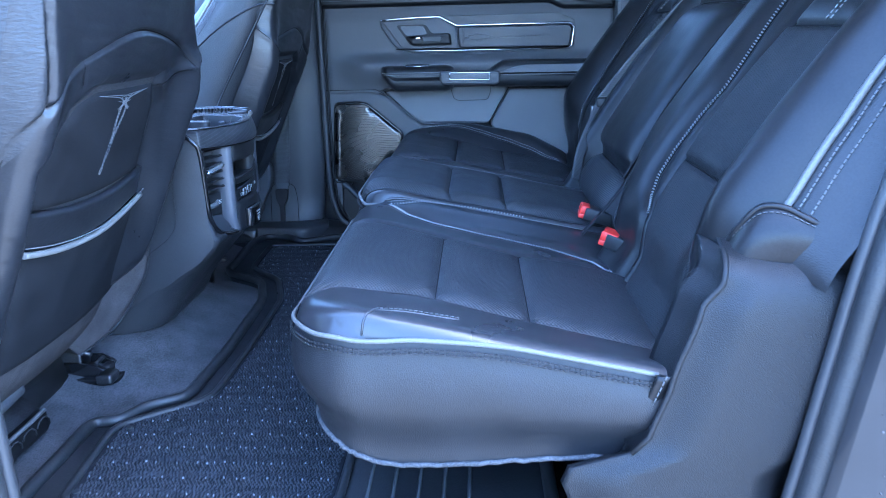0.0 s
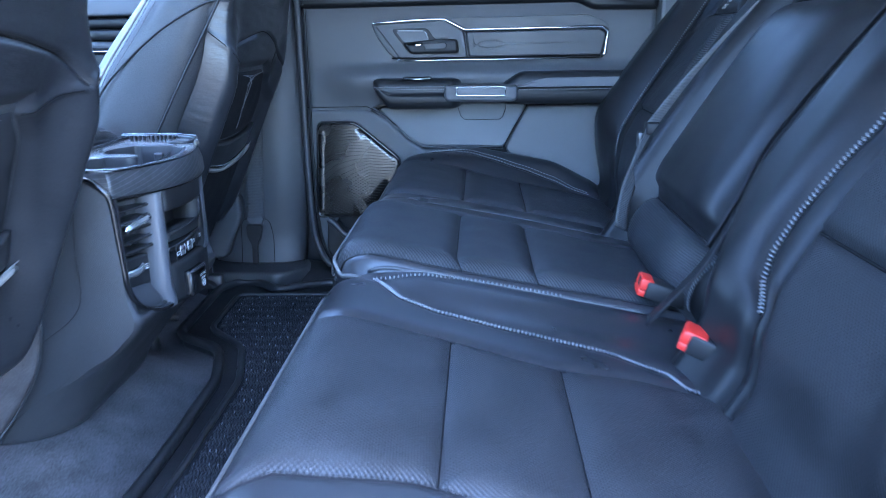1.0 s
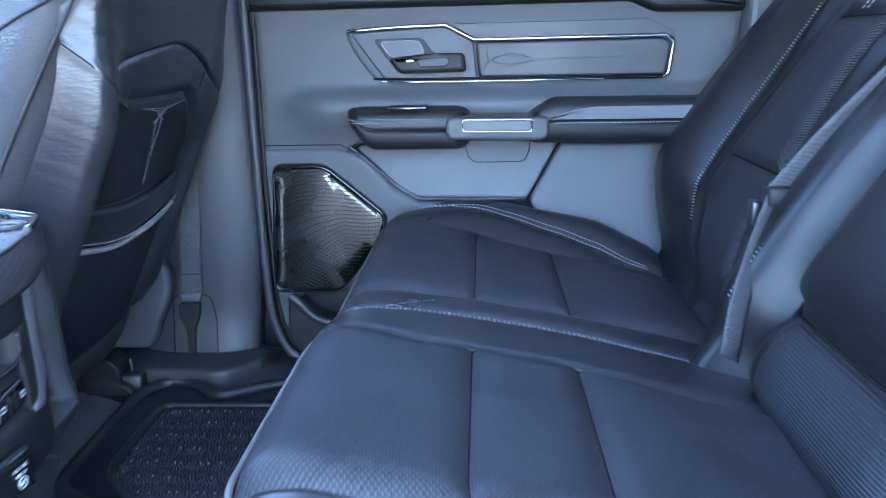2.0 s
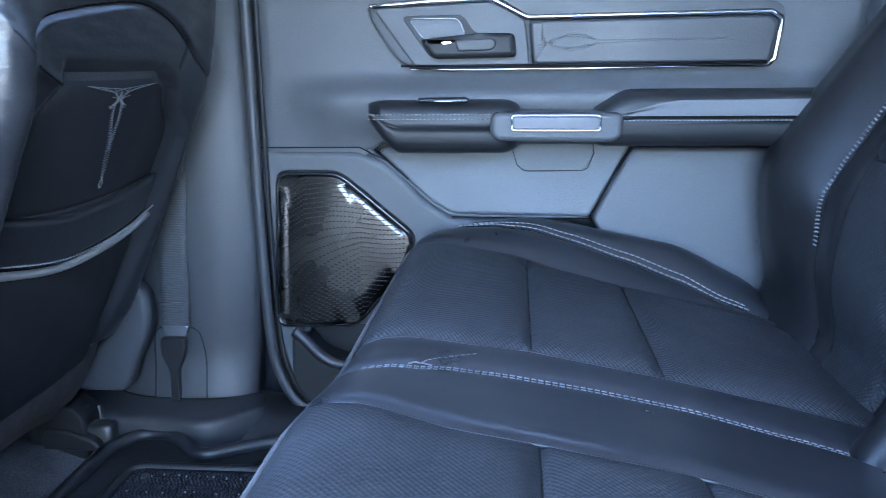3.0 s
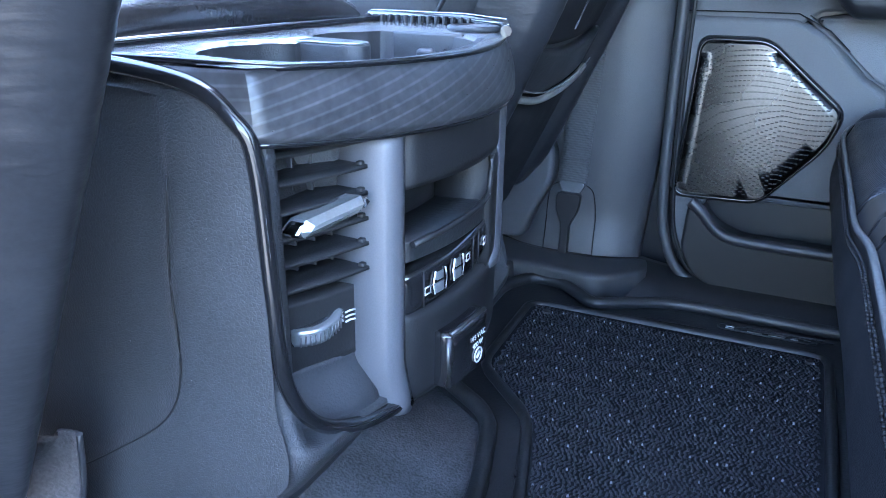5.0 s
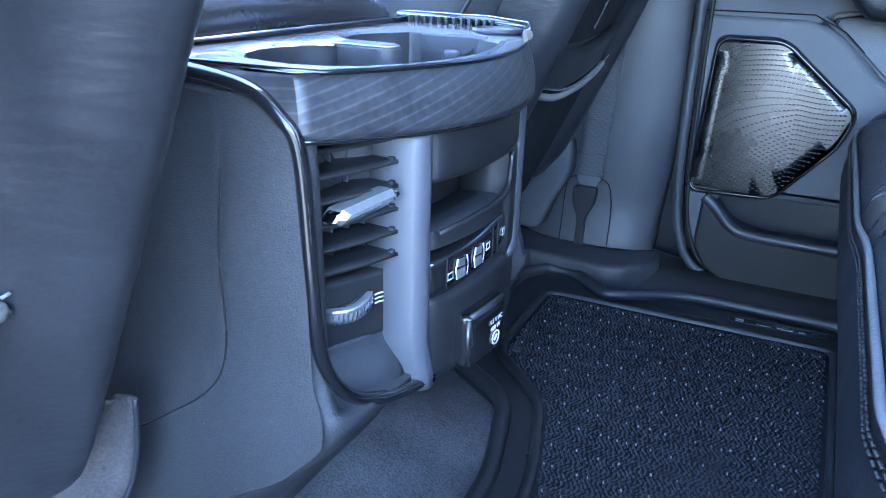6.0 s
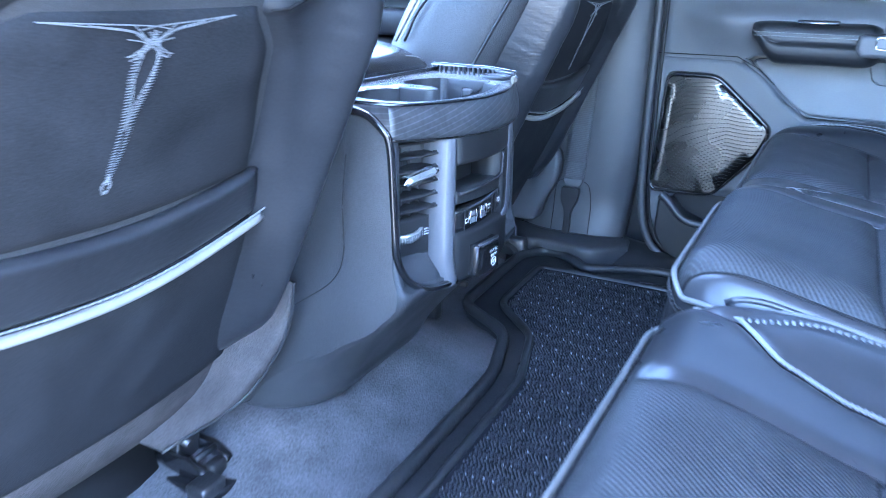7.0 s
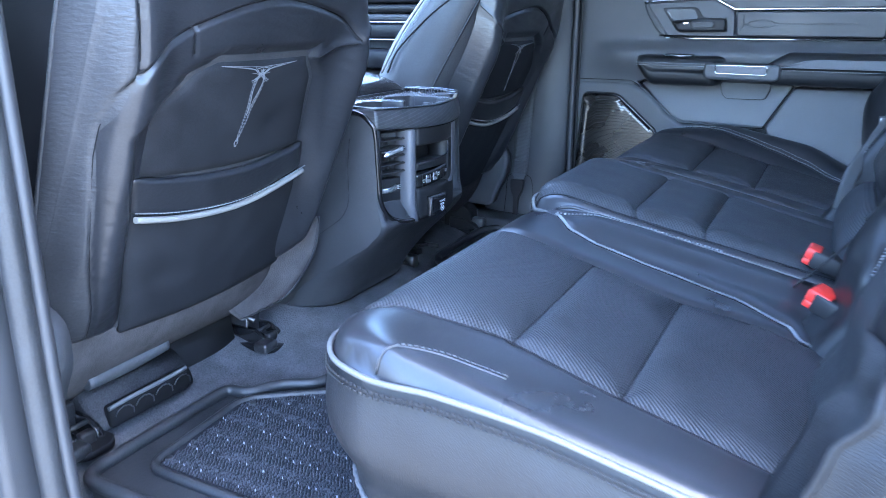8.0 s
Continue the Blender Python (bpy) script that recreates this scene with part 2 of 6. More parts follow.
def slab(outline, axis, front, depth, bevel=0.004, seg=3, bm=None):
    """A plate with a 2D outline, front face at front on the axis, depth signed, its front rim rounded."""
    bm = bm or bmesh.new()
    k = "xyz".index(axis)

    def put(a, b, c):
        q = [a, b]
        q.insert(k, c)
        return q
    vs = [bm.verts.new(put(a, b, front)) for a, b in outline]
    f = bm.faces.new(vs)
    r = bmesh.ops.extrude_face_region(bm, geom=[f])
    moved = [v for v in r["geom"] if isinstance(v, bmesh.types.BMVert)]
    for v in moved:
        v.co[k] += depth
    if bevel:
        rim = [e for e in bm.edges if all(v in vs for v in e.verts)]
        bmesh.ops.bevel(bm, geom=rim, offset=bevel, segments=seg, affect="EDGES", profile=0.5)
    return bm


def rounded(outline, r, n=4):
    """A 2D outline with its corners rounded."""
    out = []
    m = len(outline)
    for i in range(m):
        p, a, b = V(outline[i]), V(outline[i - 1]), V(outline[(i + 1) % m])
        da, db = (a - p), (b - p)
        k = min(r, da.length * 0.45, db.length * 0.45)
        s, e = p + da.normalized() * k, p + db.normalized() * k
        for j in range(n + 1):
            t = j / n
            out.append(tuple(s * (1 - t) ** 2 + p * 2 * t * (1 - t) + e * t * t))
    return out


def step(a, b, x):
    t = max(0.0, min(1.0, (x - a) / (b - a)))
    return t * t * (3 - 2 * t)


def through_points(pairs):
    """A function that runs smoothly through (x, y) pairs."""
    def f(x):
        if x <= pairs[0][0]:
            return pairs[0][1]
        for (a, p), (b, q) in zip(pairs, pairs[1:]):
            if x <= b:
                return p + (q - p) * step(a, b, x) * 0.5 + (q - p) * (x - a) / (b - a) * 0.5
        return pairs[-1][1]
    return f


def written(words, size, at, normal):
    """Raised print, centred at a place and facing along normal."""
    text = bpy.data.curves.new("print", "FONT")
    text.body, text.size, text.align_x, text.align_y, text.extrude = words, size, "CENTER", "CENTER", 0.0001
    ob = new("print", text)
    bpy.context.view_layer.update()
    me = bpy.data.meshes.new_from_object(ob.evaluated_get(bpy.context.evaluated_depsgraph_get()))
    bpy.data.objects.remove(ob)
    bm = bmesh.new()
    bm.from_mesh(me)
    bpy.data.meshes.remove(me)
    n = V(normal).normalized()
    side = V((0, 0, 1)).cross(n).normalized()
    m = Matrix((side, n.cross(side), n)).transposed().to_4x4()
    bmesh.ops.transform(bm, matrix=Matrix.Translation(at) @ m, verts=bm.verts)
    return bm


def pad(surface, normal, left, right, u0, u1, puff, width, cell=0.006, span=0.5, breadth=0.4):
    """One stuffed panel of upholstery: it lies on surface(u, y) between the lines left(u) and right(u), and swells between its seams."""
    nu, nv = max(4, round(abs(u1 - u0) * span / cell)), max(4, round(breadth / cell))

    def at(a, b):
        u = u0 + (u1 - u0) * a
        y0, y1 = left(u), right(u)
        y = y0 + (y1 - y0) * b
        d = min(a * abs(u1 - u0) * span, (1 - a) * abs(u1 - u0) * span, b * abs(y1 - y0), (1 - b) * abs(y1 - y0))
        t = max(0.0, 1 - d / width)
        return surface(u, y) + V(normal) * (puff * max(0.0, 1 - t ** 2.2) ** 0.75 - 0.001)
    return sheet(at, nu, nv)


# ---- shell of the cab ----
def plain(name, lo, hi, mat, label, category, bevel=0.01):
    return whole(name, box(lo, hi, bevel), mat, label, category, "structure", smooth=False)


bm = bmesh.new()
bmesh.ops.create_grid(bm, x_segments=2, y_segments=2, size=1500)
for v in bm.verts:
    v.co.z = -0.62
whole("ground", bm, TARMAC, "pale sunlit concrete ground outside the vehicle", "ground", "structure")
# Roof opening is added and unseen, to light the console and cabin.
bm = box((-1.75, 0.74, 1.16), (-1.25, 2.44, 1.20), 0.01)
for lo, hi in (((-0.45, 0.74, 1.16), (0.85, 2.44, 1.20)), ((-1.25, 0.74, 1.16), (-0.45, 1.12, 1.20)), ((-1.25, 2.0, 1.16), (-0.45, 2.44, 1.20))):
    box(lo, hi, 0.01, bm=bm)
whole("ceiling", bm, LINER, "pale grey headliner round an opening added to let in light", "ceiling", "structure", smooth=False)
plain("underbody", (-2.0, 0.74, -0.20), (1.0, 2.40, -0.06), BLACK, "black floor pan under the carpet", "floor")
plain("wall_rear", (0.80, 0.78, -0.06), (0.86, 2.36, 0.70), TRIM, "grey trim panel behind the rear bench", "wall")
plain("wall_front", (-1.95, 0.78, -0.06), (-1.85, 2.36, 0.66), BLACK, "black bulkhead ahead of the front footwells", "wall")
plain("sill_near", (-0.62, 0.70, -0.14), (0.60, 0.83, -0.02), BLACK, "black door sill under the open rear door", "sill")
plain("sill_front_near", (-1.85, 0.70, -0.14), (-0.62, 0.83, -0.02), BLACK, "black door sill under the near front door", "sill")
plain("outer_skin_far", (-1.85, 2.40, -0.20), (0.86, 2.44, 0.70), PAINT, "dark painted outer door skins", "wall")
plain("rear_pillar_far", (0.46, 2.30, 0.0), (0.80, 2.40, 1.16), TRIM, "grey rear pillar trim", "pillar")
plain("rear_pillar_near", (0.50, 0.76, 0.62), (0.80, 0.82, 1.16), TRIM, "grey rear pillar trim", "pillar")

pane = whole("window_1", box((-0.40, 2.405, 0.69), (0.47, 2.410, 1.17), 0), TINT, "dark tinted glass in the closed rear door", "window", "structure", smooth=False)
pane = whole("window_2", box((0.83, 0.80, 0.69), (0.835, 2.36, 1.17), 0), TINT, "dark tinted rear window glass", "window", "structure", smooth=False)

whole("window_3", box((-1.60, 2.405, 0.72), (-0.66, 2.410, 1.17), 0), CLEAR, "lightly tinted glass in the closed front door", "window", "structure", smooth=False)

# far centre pillar with its flared foot
pz = through_points([(-0.03, 0.030), (0.03, 0.018), (0.10, 0.0), (1.2, 0.0)])


def pillar_at(a, b):
    z = -0.05 + 1.22 * b ** 1.6
    t = 2 * a - 1
    x = -0.535 + 0.01 * z + t * (0.135 - 0.02 * z - 0.020 * (1 - step(0.02, 0.30, z)))
    bulge = 0.028 * (1 - abs(t) ** 3)
    return V((x, 2.352 - bulge - pz(z), z))


pillar = whole("pillar_far", panel(pillar_at, (0, 0.04, 0), 22, 40), POST, "dark grained plastic trim on the centre pillar", "pillar", "structure")


def on_pillar(x, z, out=0.0006):
    t = (x + 0.535 - 0.01 * z) / (0.135 - 0.02 * z - 0.020 * (1 - step(0.02, 0.30, z)))
    return V((x, 2.352 - 0.028 * (1 - min(1.0, abs(t)) ** 3) - pz(z) - out, z))


part("cover_line", tube([on_pillar(q.x, q.z) for q in spline([(-0.575, 0, 0.037), (-0.576, 0, 0.12), (-0.562, 0, 0.15), (-0.51, 0, 0.15), (-0.495, 0, 0.12), (-0.49, 0, 0.037)], 6)], 0.0010, 5), SEAM, pillar)
part("foot_seam", tube([on_pillar(-0.655 + 0.0125 * k, 0.037) for k in range(20)], 0.0012, 5), SEAM, pillar)


def foot_at(a, b):
    t = 2 * a - 1
    x = -0.555 + t * (0.150 + 0.015 * b)
    out = 0.030 + 0.055 * (1 - abs(t) ** 4) + 0.012 * math.exp(-((t - 0.55) / 0.25) ** 2)
    reach = step(0.0, 0.55, b)
    drop = step(0.42, 1.0, b)
    return V((x, 2.330 - out * reach, 0.037 - 0.006 * reach - 0.055 * drop))


foot = part("foot", panel(foot_at, (0, 0.03, -0.02), 30, 20), POST, pillar, "flared foot")
part("foot_screw", box((-0.560, 2.283, 0.0285), (-0.546, 2.291, 0.0325), 0.002), SATIN, foot)


def sill_at(a, b):
    x = -1.0 + 1.5 * a
    y = 2.225 + 0.14 * b
    return V((x, y, -0.02 + 0.055 * step(0.1, 0.6, b) - 0.02 * step(-0.46, -0.36, x) * (1 - step(0.3, 1.0, b) * 0.4)))


whole("sill_far", panel(sill_at, (0, 0, -0.05), 60, 12), BLACK, "black plastic scuff plate along the far sill", "sill", "structure")

# unseen near doors, added to block side light: the front one shut, the rear one swung wide open on its hinges
plain("front_door_near", (-1.85, 0.70, -0.02), (-0.62, 0.77, 0.68), PAINT, "dark painted closed front door, added unseen to block side light", "door")
whole("window_4", box((-1.60, 0.715, 0.70), (-0.63, 0.720, 1.17), 0), CLEAR, "lightly tinted glass in the near front door", "window", "structure", smooth=False)
leaf = box((0.0, -0.05, -0.12), (0.98, 0.05, 0.68), 0.02, 3)
bmesh.ops.transform(leaf, matrix=pose(-0.60, 0.66, 0, 0, 0, -104), verts=leaf.verts)
whole("rear_door_near", leaf, PAINT, "dark painted rear door swung open, added unseen to block light", "door", "structure")

# near centre pillar and door seals
whole("pillar_near", box((-0.60, 0.72, -0.06), (-0.500, 0.79, 1.16), 0.012, 3), PLASTIC, "dark plastic trim on the near centre pillar", "pillar", "structure")
seal = spline([(-0.468, 0.755, 1.1), (-0.470, 0.755, 0.5), (-0.470, 0.755, 0.12), (-0.455, 0.755, 0.0), (-0.41, 0.755, -0.045), (-0.2, 0.755, -0.05), (0.2, 0.755, -0.05), (0.33, 0.755, -0.03), (0.388, 0.755, 0.04), (0.407, 0.755, 0.13), (0.428, 0.755, 0.27), (0.452, 0.755, 0.42), (0.50, 0.755, 0.62), (0.58, 0.755, 0.9)], 8)
whole("door_seal_near", tube(seal, 0.014, 12, up=(0, 1, 0)), RUBBER, "black rubber seal round the open door", "seal", "structure")
whole("door_seal_inner", tube([q + V((0.0, 0.016, 0)) + V((-0.012 if q.x > 0 else 0.010, 0, 0)) for q in seal], 0.008, 8, up=(0, 1, 0)), PLASTIC, "dark trim lip beside the door seal", "trim", "structure")
jamb = whole("jamb_near", slab(rounded([(0.385, -0.12), (0.412, 0.13), (0.437, 0.30), (0.460, 0.45), (0.51, 0.65), (0.59, 0.92), (0.95, 0.92), (0.95, -0.12)], 0.03), "y", 0.722, 0.10, 0.006), PAINT, "dark painted door jamb with specks of dirt", "jamb", "structure")
dirt_rng = random.Random(9)
bm = bmesh.new()
for k in range(60):
    x, z = 0.44 + 0.09 * dirt_rng.random(), 0.02 + 0.36 * dirt_rng.random()
    r = dirt_rng.uniform(0.0003, 0.0011)
    box((x - r, 0.7205, z - r), (x + r, 0.723, z + r * 1.4), r * 0.4, 1, bm=bm)
part("dirt", bm, FELT, jamb, kind="stuff")


# ---- floor ----
def carpet_at(a, b):
    x = -1.6 + 1.75 * a
    y = 0.80 + 1.46 * b
    hump = step(1.20, 1.42, y) * (1 - step(1.70, 1.92, y))
    z = -0.022 + 0.062 * hump * (1 - step(-0.62, -0.455, x)) + 0.03 * (1 - step(-0.72, -0.60, x)) * (1 - hump)
    return V((x, y, z + 0.004 * noise.noise((x * 9, y * 9, 0))))


whole("floor", panel(carpet_at, (0, 0, -0.05), 90, 90), CARPET, "charcoal pile carpet over the floor and tunnel", "floor", "structure")

MAT_EDGE = [(-0.504, 0.912), (-0.522, 1.118), (-0.470, 1.160), (-0.398, 1.215), (-0.392, 1.40), (-0.398, 1.70), (-0.440, 1.850), (-0.536, 1.945), (-0.543, 2.160), (-0.126, 2.166), (-0.126, 0.912)]
OUTER = [(-0.560, 0.850), (-0.563, 1.130), (-0.522, 1.134), (-0.497, 1.188), (-0.440, 1.215), (-0.432, 1.40), (-0.438, 1.69), (-0.478, 1.83), (-0.592, 1.905), (-0.602, 2.200), (-0.572, 2.250), (-0.525, 2.252), (-0.490, 2.225), (-0.455, 2.188), (-0.400, 2.222), (-0.340, 2.250), (-0.06, 2.250), (0.16, 2.250), (0.16, 0.850)]
mat = thing("floor_mat", (-0.3, 1.55, 0), "black rubber floor mat with woven pile inlay across the rear footwell", "floor mat")
tray = part("tray", slab(rounded(OUTER, 0.03), "z", -0.004, -0.02, 0.006), RUBBER, mat)
inlay = part("inlay", slab(rounded(MAT_EDGE, 0.025), "z", 0.002, -0.008, 0.002), WEFT, mat, "dark blue-grey herringbone woven pile")
edge3 = [V((a, b, 0.001)) for a, b in rounded(MAT_EDGE, 0.028, 6)]
out3 = [V((a, b, 0.004)) for a, b in rounded(OUTER, 0.035, 6)]
part("inner_rim", tube(edge3, 0.007, 8, True), RUBBER, mat)
part("outer_rim", tube(out3, 0.010, 8, True), RUBBER, mat)
for k in range(5):
    part("rib", tube([(-0.09 + 0.035 * k, 0.90, -0.003), (-0.09 + 0.035 * k, 1.6, -0.003), (-0.09 + 0.035 * k, 2.2, -0.003)], 0.003, 6), RUBBER, mat)


def inside(p, poly):
    c = False
    for (a, b), (d, e) in zip(poly, poly[1:] + poly[:1]):
        if (b > p[1]) != (e > p[1]) and p[0] < (d - a) * (p[1] - b) / (e - b) + a:
            c = not c
    return c


rng = random.Random(4)
tufts, flecks = ([], []), ([], [])
inner = [(a + (0.012 if a < -0.3 else -0.012), b + (0.012 if b < 1.5 else -0.012)) for a, b in MAT_EDGE]


def tuft(store, x, y, ang, ln, wd, ht):
    vs, fs = store
    c, s = math.cos(ang), math.sin(ang)
    i = len(vs)
    for u, w, h in ((-1, -1, 0), (1, -1, 0), (1, 1, 0), (-1, 1, 0), (-0.6, 0, 1), (0.6, 0, 1)):
        vs.append((x + c * u * ln - s * w * wd, y + s * u * ln + c * w * wd, 0.0015 + h * ht))
    fs += [(i, i + 1, i + 5, i + 4), (i + 2, i + 3, i + 4, i + 5), (i, i + 4, i + 3), (i + 1, i + 2, i + 5)]


for band in range(62):
    y0, way = 0.915 + 0.020 * band, 1 if band % 2 else -1
    x = -0.575
    while x < -0.10:
        for k in range(4):
            f = (k + 0.5) / 4 - 0.5
            px = x + way * 0.013 * f + rng.uniform(-0.0006, 0.0006)
            py = y0 + 0.010 + 0.020 * f + rng.uniform(-0.0006, 0.0006)
            if inside((px, py), inner):
                tuft(tufts, px, py, math.atan2(0.020, way * 0.006) + rng.uniform(-0.3, 0.3), rng.uniform(0.0024, 0.0036), 0.0020, rng.uniform(0.0008, 0.0030))
        x += 0.0054
    gx = -0.56 if band % 2 else 0.0
    while gx < -0.12:
        fx, fy = gx, y0 + rng.uniform(-0.003, 0.003)
        if inside((fx, fy), inner):
            tuft(flecks, fx, fy, rng.uniform(-0.5, 0.5), rng.uniform(0.0007, 0.0016), 0.0006, 0.0036)
        gx += rng.uniform(0.008, 0.034)
for nm, (vs, fs), mt in (("pile_tuft", tufts, PILE), ("fleck", flecks, FLECK)):
    me = bpy.data.meshes.new(nm)
    me.from_pydata(vs, [], fs)
    me.materials.append(mt)
    ob = new(nm, me)
    ob.parent = mat
    ob.matrix_parent_inverse = BASE[mat]
    tagged(ob, kind="stuff")
for px, py in ((-0.492, 0.938), (-0.494, 1.112), (-0.512, 1.952), (-0.414, 1.745), (-0.508, 2.130), (-0.150, 2.140)):
    part("plug", tube([(px, py, 0.0), (px, py, 0.004), (px, py, 0.0058)], 0.0055, 12), RUBBER, mat, "small black rubber plug")
for row, dashes in enumerate(((0.0, 0.012, 0.030, 0.020, 0.058, 0.022, 0.088, 0.010), (0.0, 0.022, 0.028, 0.016, 0.052, 0.030, 0.090, 0.008, 0.106, 0.008))):
    for x, w in zip(dashes[::2], dashes[1::2]):
        part("print_bar", box((-0.262 + x, 2.212 + 0.007 * row + 0.03 * x, -0.005), (-0.262 + x + w, 2.2145 + 0.007 * row + 0.03 * x, -0.0025), 0), MARK, mat)
pill = rounded([(-0.272, 2.206), (-0.140, 2.209), (-0.140, 2.228), (-0.272, 2.225)], 0.009)
part("badge_rim", tube([(p, q, -0.002) for p, q in pill], 0.0012, 6, True), RUBBER, mat)
for x0, x1, y in ((-0.375, -0.285, 2.196), (-0.27, -0.13, 2.230), (-0.25, -0.12, 2.223)):
    part("raised_line", tube([(x0, y - 0.006, -0.002), ((x0 + x1) / 2, y - 0.002, -0.002), (x1, y, -0.002)], 0.0013, 6), RUBBER, mat)


# ---- rear bench cushions ----
def cushion_height(x, y):
    hump = 0.030 * step(1.375, 1.44, y) * (1 - step(1.66, 1.87, y))
    side = 0.012 * step(2.20, 2.29, y) + 0.020 * (1 - step(0.79, 0.94, y))
    side += 0.030 * step(2.20, 2.29, y) * step(-0.12, 0.04, x) * (1 - step(0.20, 0.33, x))
    lip = 0.011 * step(1.31, 1.375, y) * step(-0.10, -0.02, x) if y < 1.40 else 0.0
    return 0.284 - 0.2 * x + hump + side + lip + 0.004 * step(1.7, 2.0, y)


def front_edge(y, y0, y1, c0, c1):
    x = -0.155
    for d, c in ((y - y0, c0), (y1 - y, c1)):
        if d < c:
            t = 1 - max(0.0, d) / c
            x += c * 0.80 * (1 - math.sqrt(max(0.0, 1 - t * t)))
    return x


def cushion_surface(y0, y1, c0, c1):
    def at(u, y):
        x0 = front_edge(y, y0, y1, c0, c1)
        x = x0 + (0.335 - x0) * u
        z = cushion_height(x, y)
        t = drop = 0.0
        for e, wide, fall in ((x - x0, 0.065, 0.036), (y - y0, 0.022 if y0 < 1 else 0.014, 0.004 + 0.020 * (1 - step(-0.10, 0.12, x)) if y0 < 1 else 0.006), (y1 - y, 0.014 if y1 < 2 else 0.05, 0.006 if y1 < 2 else 0.012)):
            w = max(0.0, 1 - max(0.0, e) / wide) ** 2
            t += w
            drop += w * fall
        z -= drop / max(t, 1e-6) * (1 - math.sqrt(max(0.0, 1 - t)))
        return V((x, y, z))
    return at


def skirt(rim, drop, tuck, bulge, n=10):
    """The upright side of a cushion, hanging from its rim."""
    m = len(rim)
    outs = []
    for i in range(m):
        t = rim[min(m - 1, i + 1)] - rim[max(0, i - 1)]
        outs.append(V((-t.y, t.x, 0)).normalized())

    def at(a, b):
        i = round(a * (m - 1))
        o = bulge * math.sin(math.pi * min(1, b * 1.3)) - tuck * step(0.45, 1.0, b)
        return rim[i] + outs[i] * o - V((0, 0, drop(rim[i]) * b))
    return sheet(at, m - 1, n), outs


UP = (0.19, 0, 0.98)


def line(S, fn, u0, u1, n=60, off=0.002):
    return [S(u0 + (u1 - u0) * k / n, fn(u0 + (u1 - u0) * k / n)) + V(UP) * off for k in range(n + 1)]


def cushion(name, y0, y1, c0, c1, label, patches, sides, cord_to=0.262):
    root = thing(name, (0.1, (y0 + y1) / 2, 0.10), label, "seat", "rear bench seats")
    S = cushion_surface(y0, y1, c0, c1)
    for nm, left, right, u0, u1, mt, puff, width, lab in patches:
        part(nm, pad(S, UP, left, right, u0, u1, puff, width, 0.006, 0.5, abs(right(0.5) - left(0.5))), mt, root, lab)
    for nm, left, right, u0, u1, mt, puff, width, lab in patches[1:]:
        part("seam", tube(line(S, left, u0, u1, 80, -0.0008), 0.0014, 5), SEAM, root)
        if u0 > 0:
            part("seam", tube([S(u0, left(u0) + (right(u0) - left(u0)) * k / 20) - V(UP) * 0.0012 for k in range(21)], 0.0013, 5), SEAM, root)
    rim = []
    if sides[0]:
        rim += [S(1 - k / 40, y0) for k in range(40)]
    rim += [S(0, y0 + (y1 - y0) * (0.5 - 0.5 * math.cos(math.pi * k / 90))) for k in range(91)]
    if sides[1]:
        rim += [S((k + 1) / 40, y1) for k in range(40)]
    low = 0.124
    low_at = lambda q: low + 0.012 * step(0.0, 0.2, q.x) + 0.034 * (1 - step(-0.17, -0.02, q.x))
    bm, outs = skirt(rim, lambda q: q.z - low_at(q), 0.018, 0.010)
    part("skirt", bm, HIDE, root, "grained black leather side and front")
    base = [(q.x - o.x * 0.030, q.y - o.y * 0.030) for q, o in zip(rim, outs)][::4]
    if not sides[0]:
        base = [(0.33, y0)] + base
    if not sides[1]:
        base = base + [(0.33, y1)]
    part("underside", slab(base, "z", 0.132, 0.03, 0), BLACK, root)
    hem_rng = random.Random(12)
    hem = [q - o * (0.017 + hem_rng.uniform(-0.001, 0.001)) + V((0, 0, low_at(q) + hem_rng.uniform(-0.0012, 0.0012) - q.z)) for q, o in zip(rim, outs)]
    part("hem", tube(hem, 0.0030, 6), CARPET, root, "frayed dark felt hem")
    cord = [q + o * 0.004 + V((0, 0, 0.001)) for q, o in zip(rim, outs)]
    part("piping", tube([q for q in cord if q.x < cord_to], 0.0028, 8), BEADING, root, "pale grey piping cord")
    bm = bmesh.new()
    for d in (0.0085, 0.0130):
        stitches([q + o * (0.0062 + 0.002 * d / 0.013) - V((0, 0, d)) for q, o in zip(rim, outs) if q.x < 0.27], 0.0036, 0.0022, 0.0013, bm=bm)
    part("stitching", bm, BLACK, root, kind="stuff")
    return root, S


def const(c):
    return lambda u: c


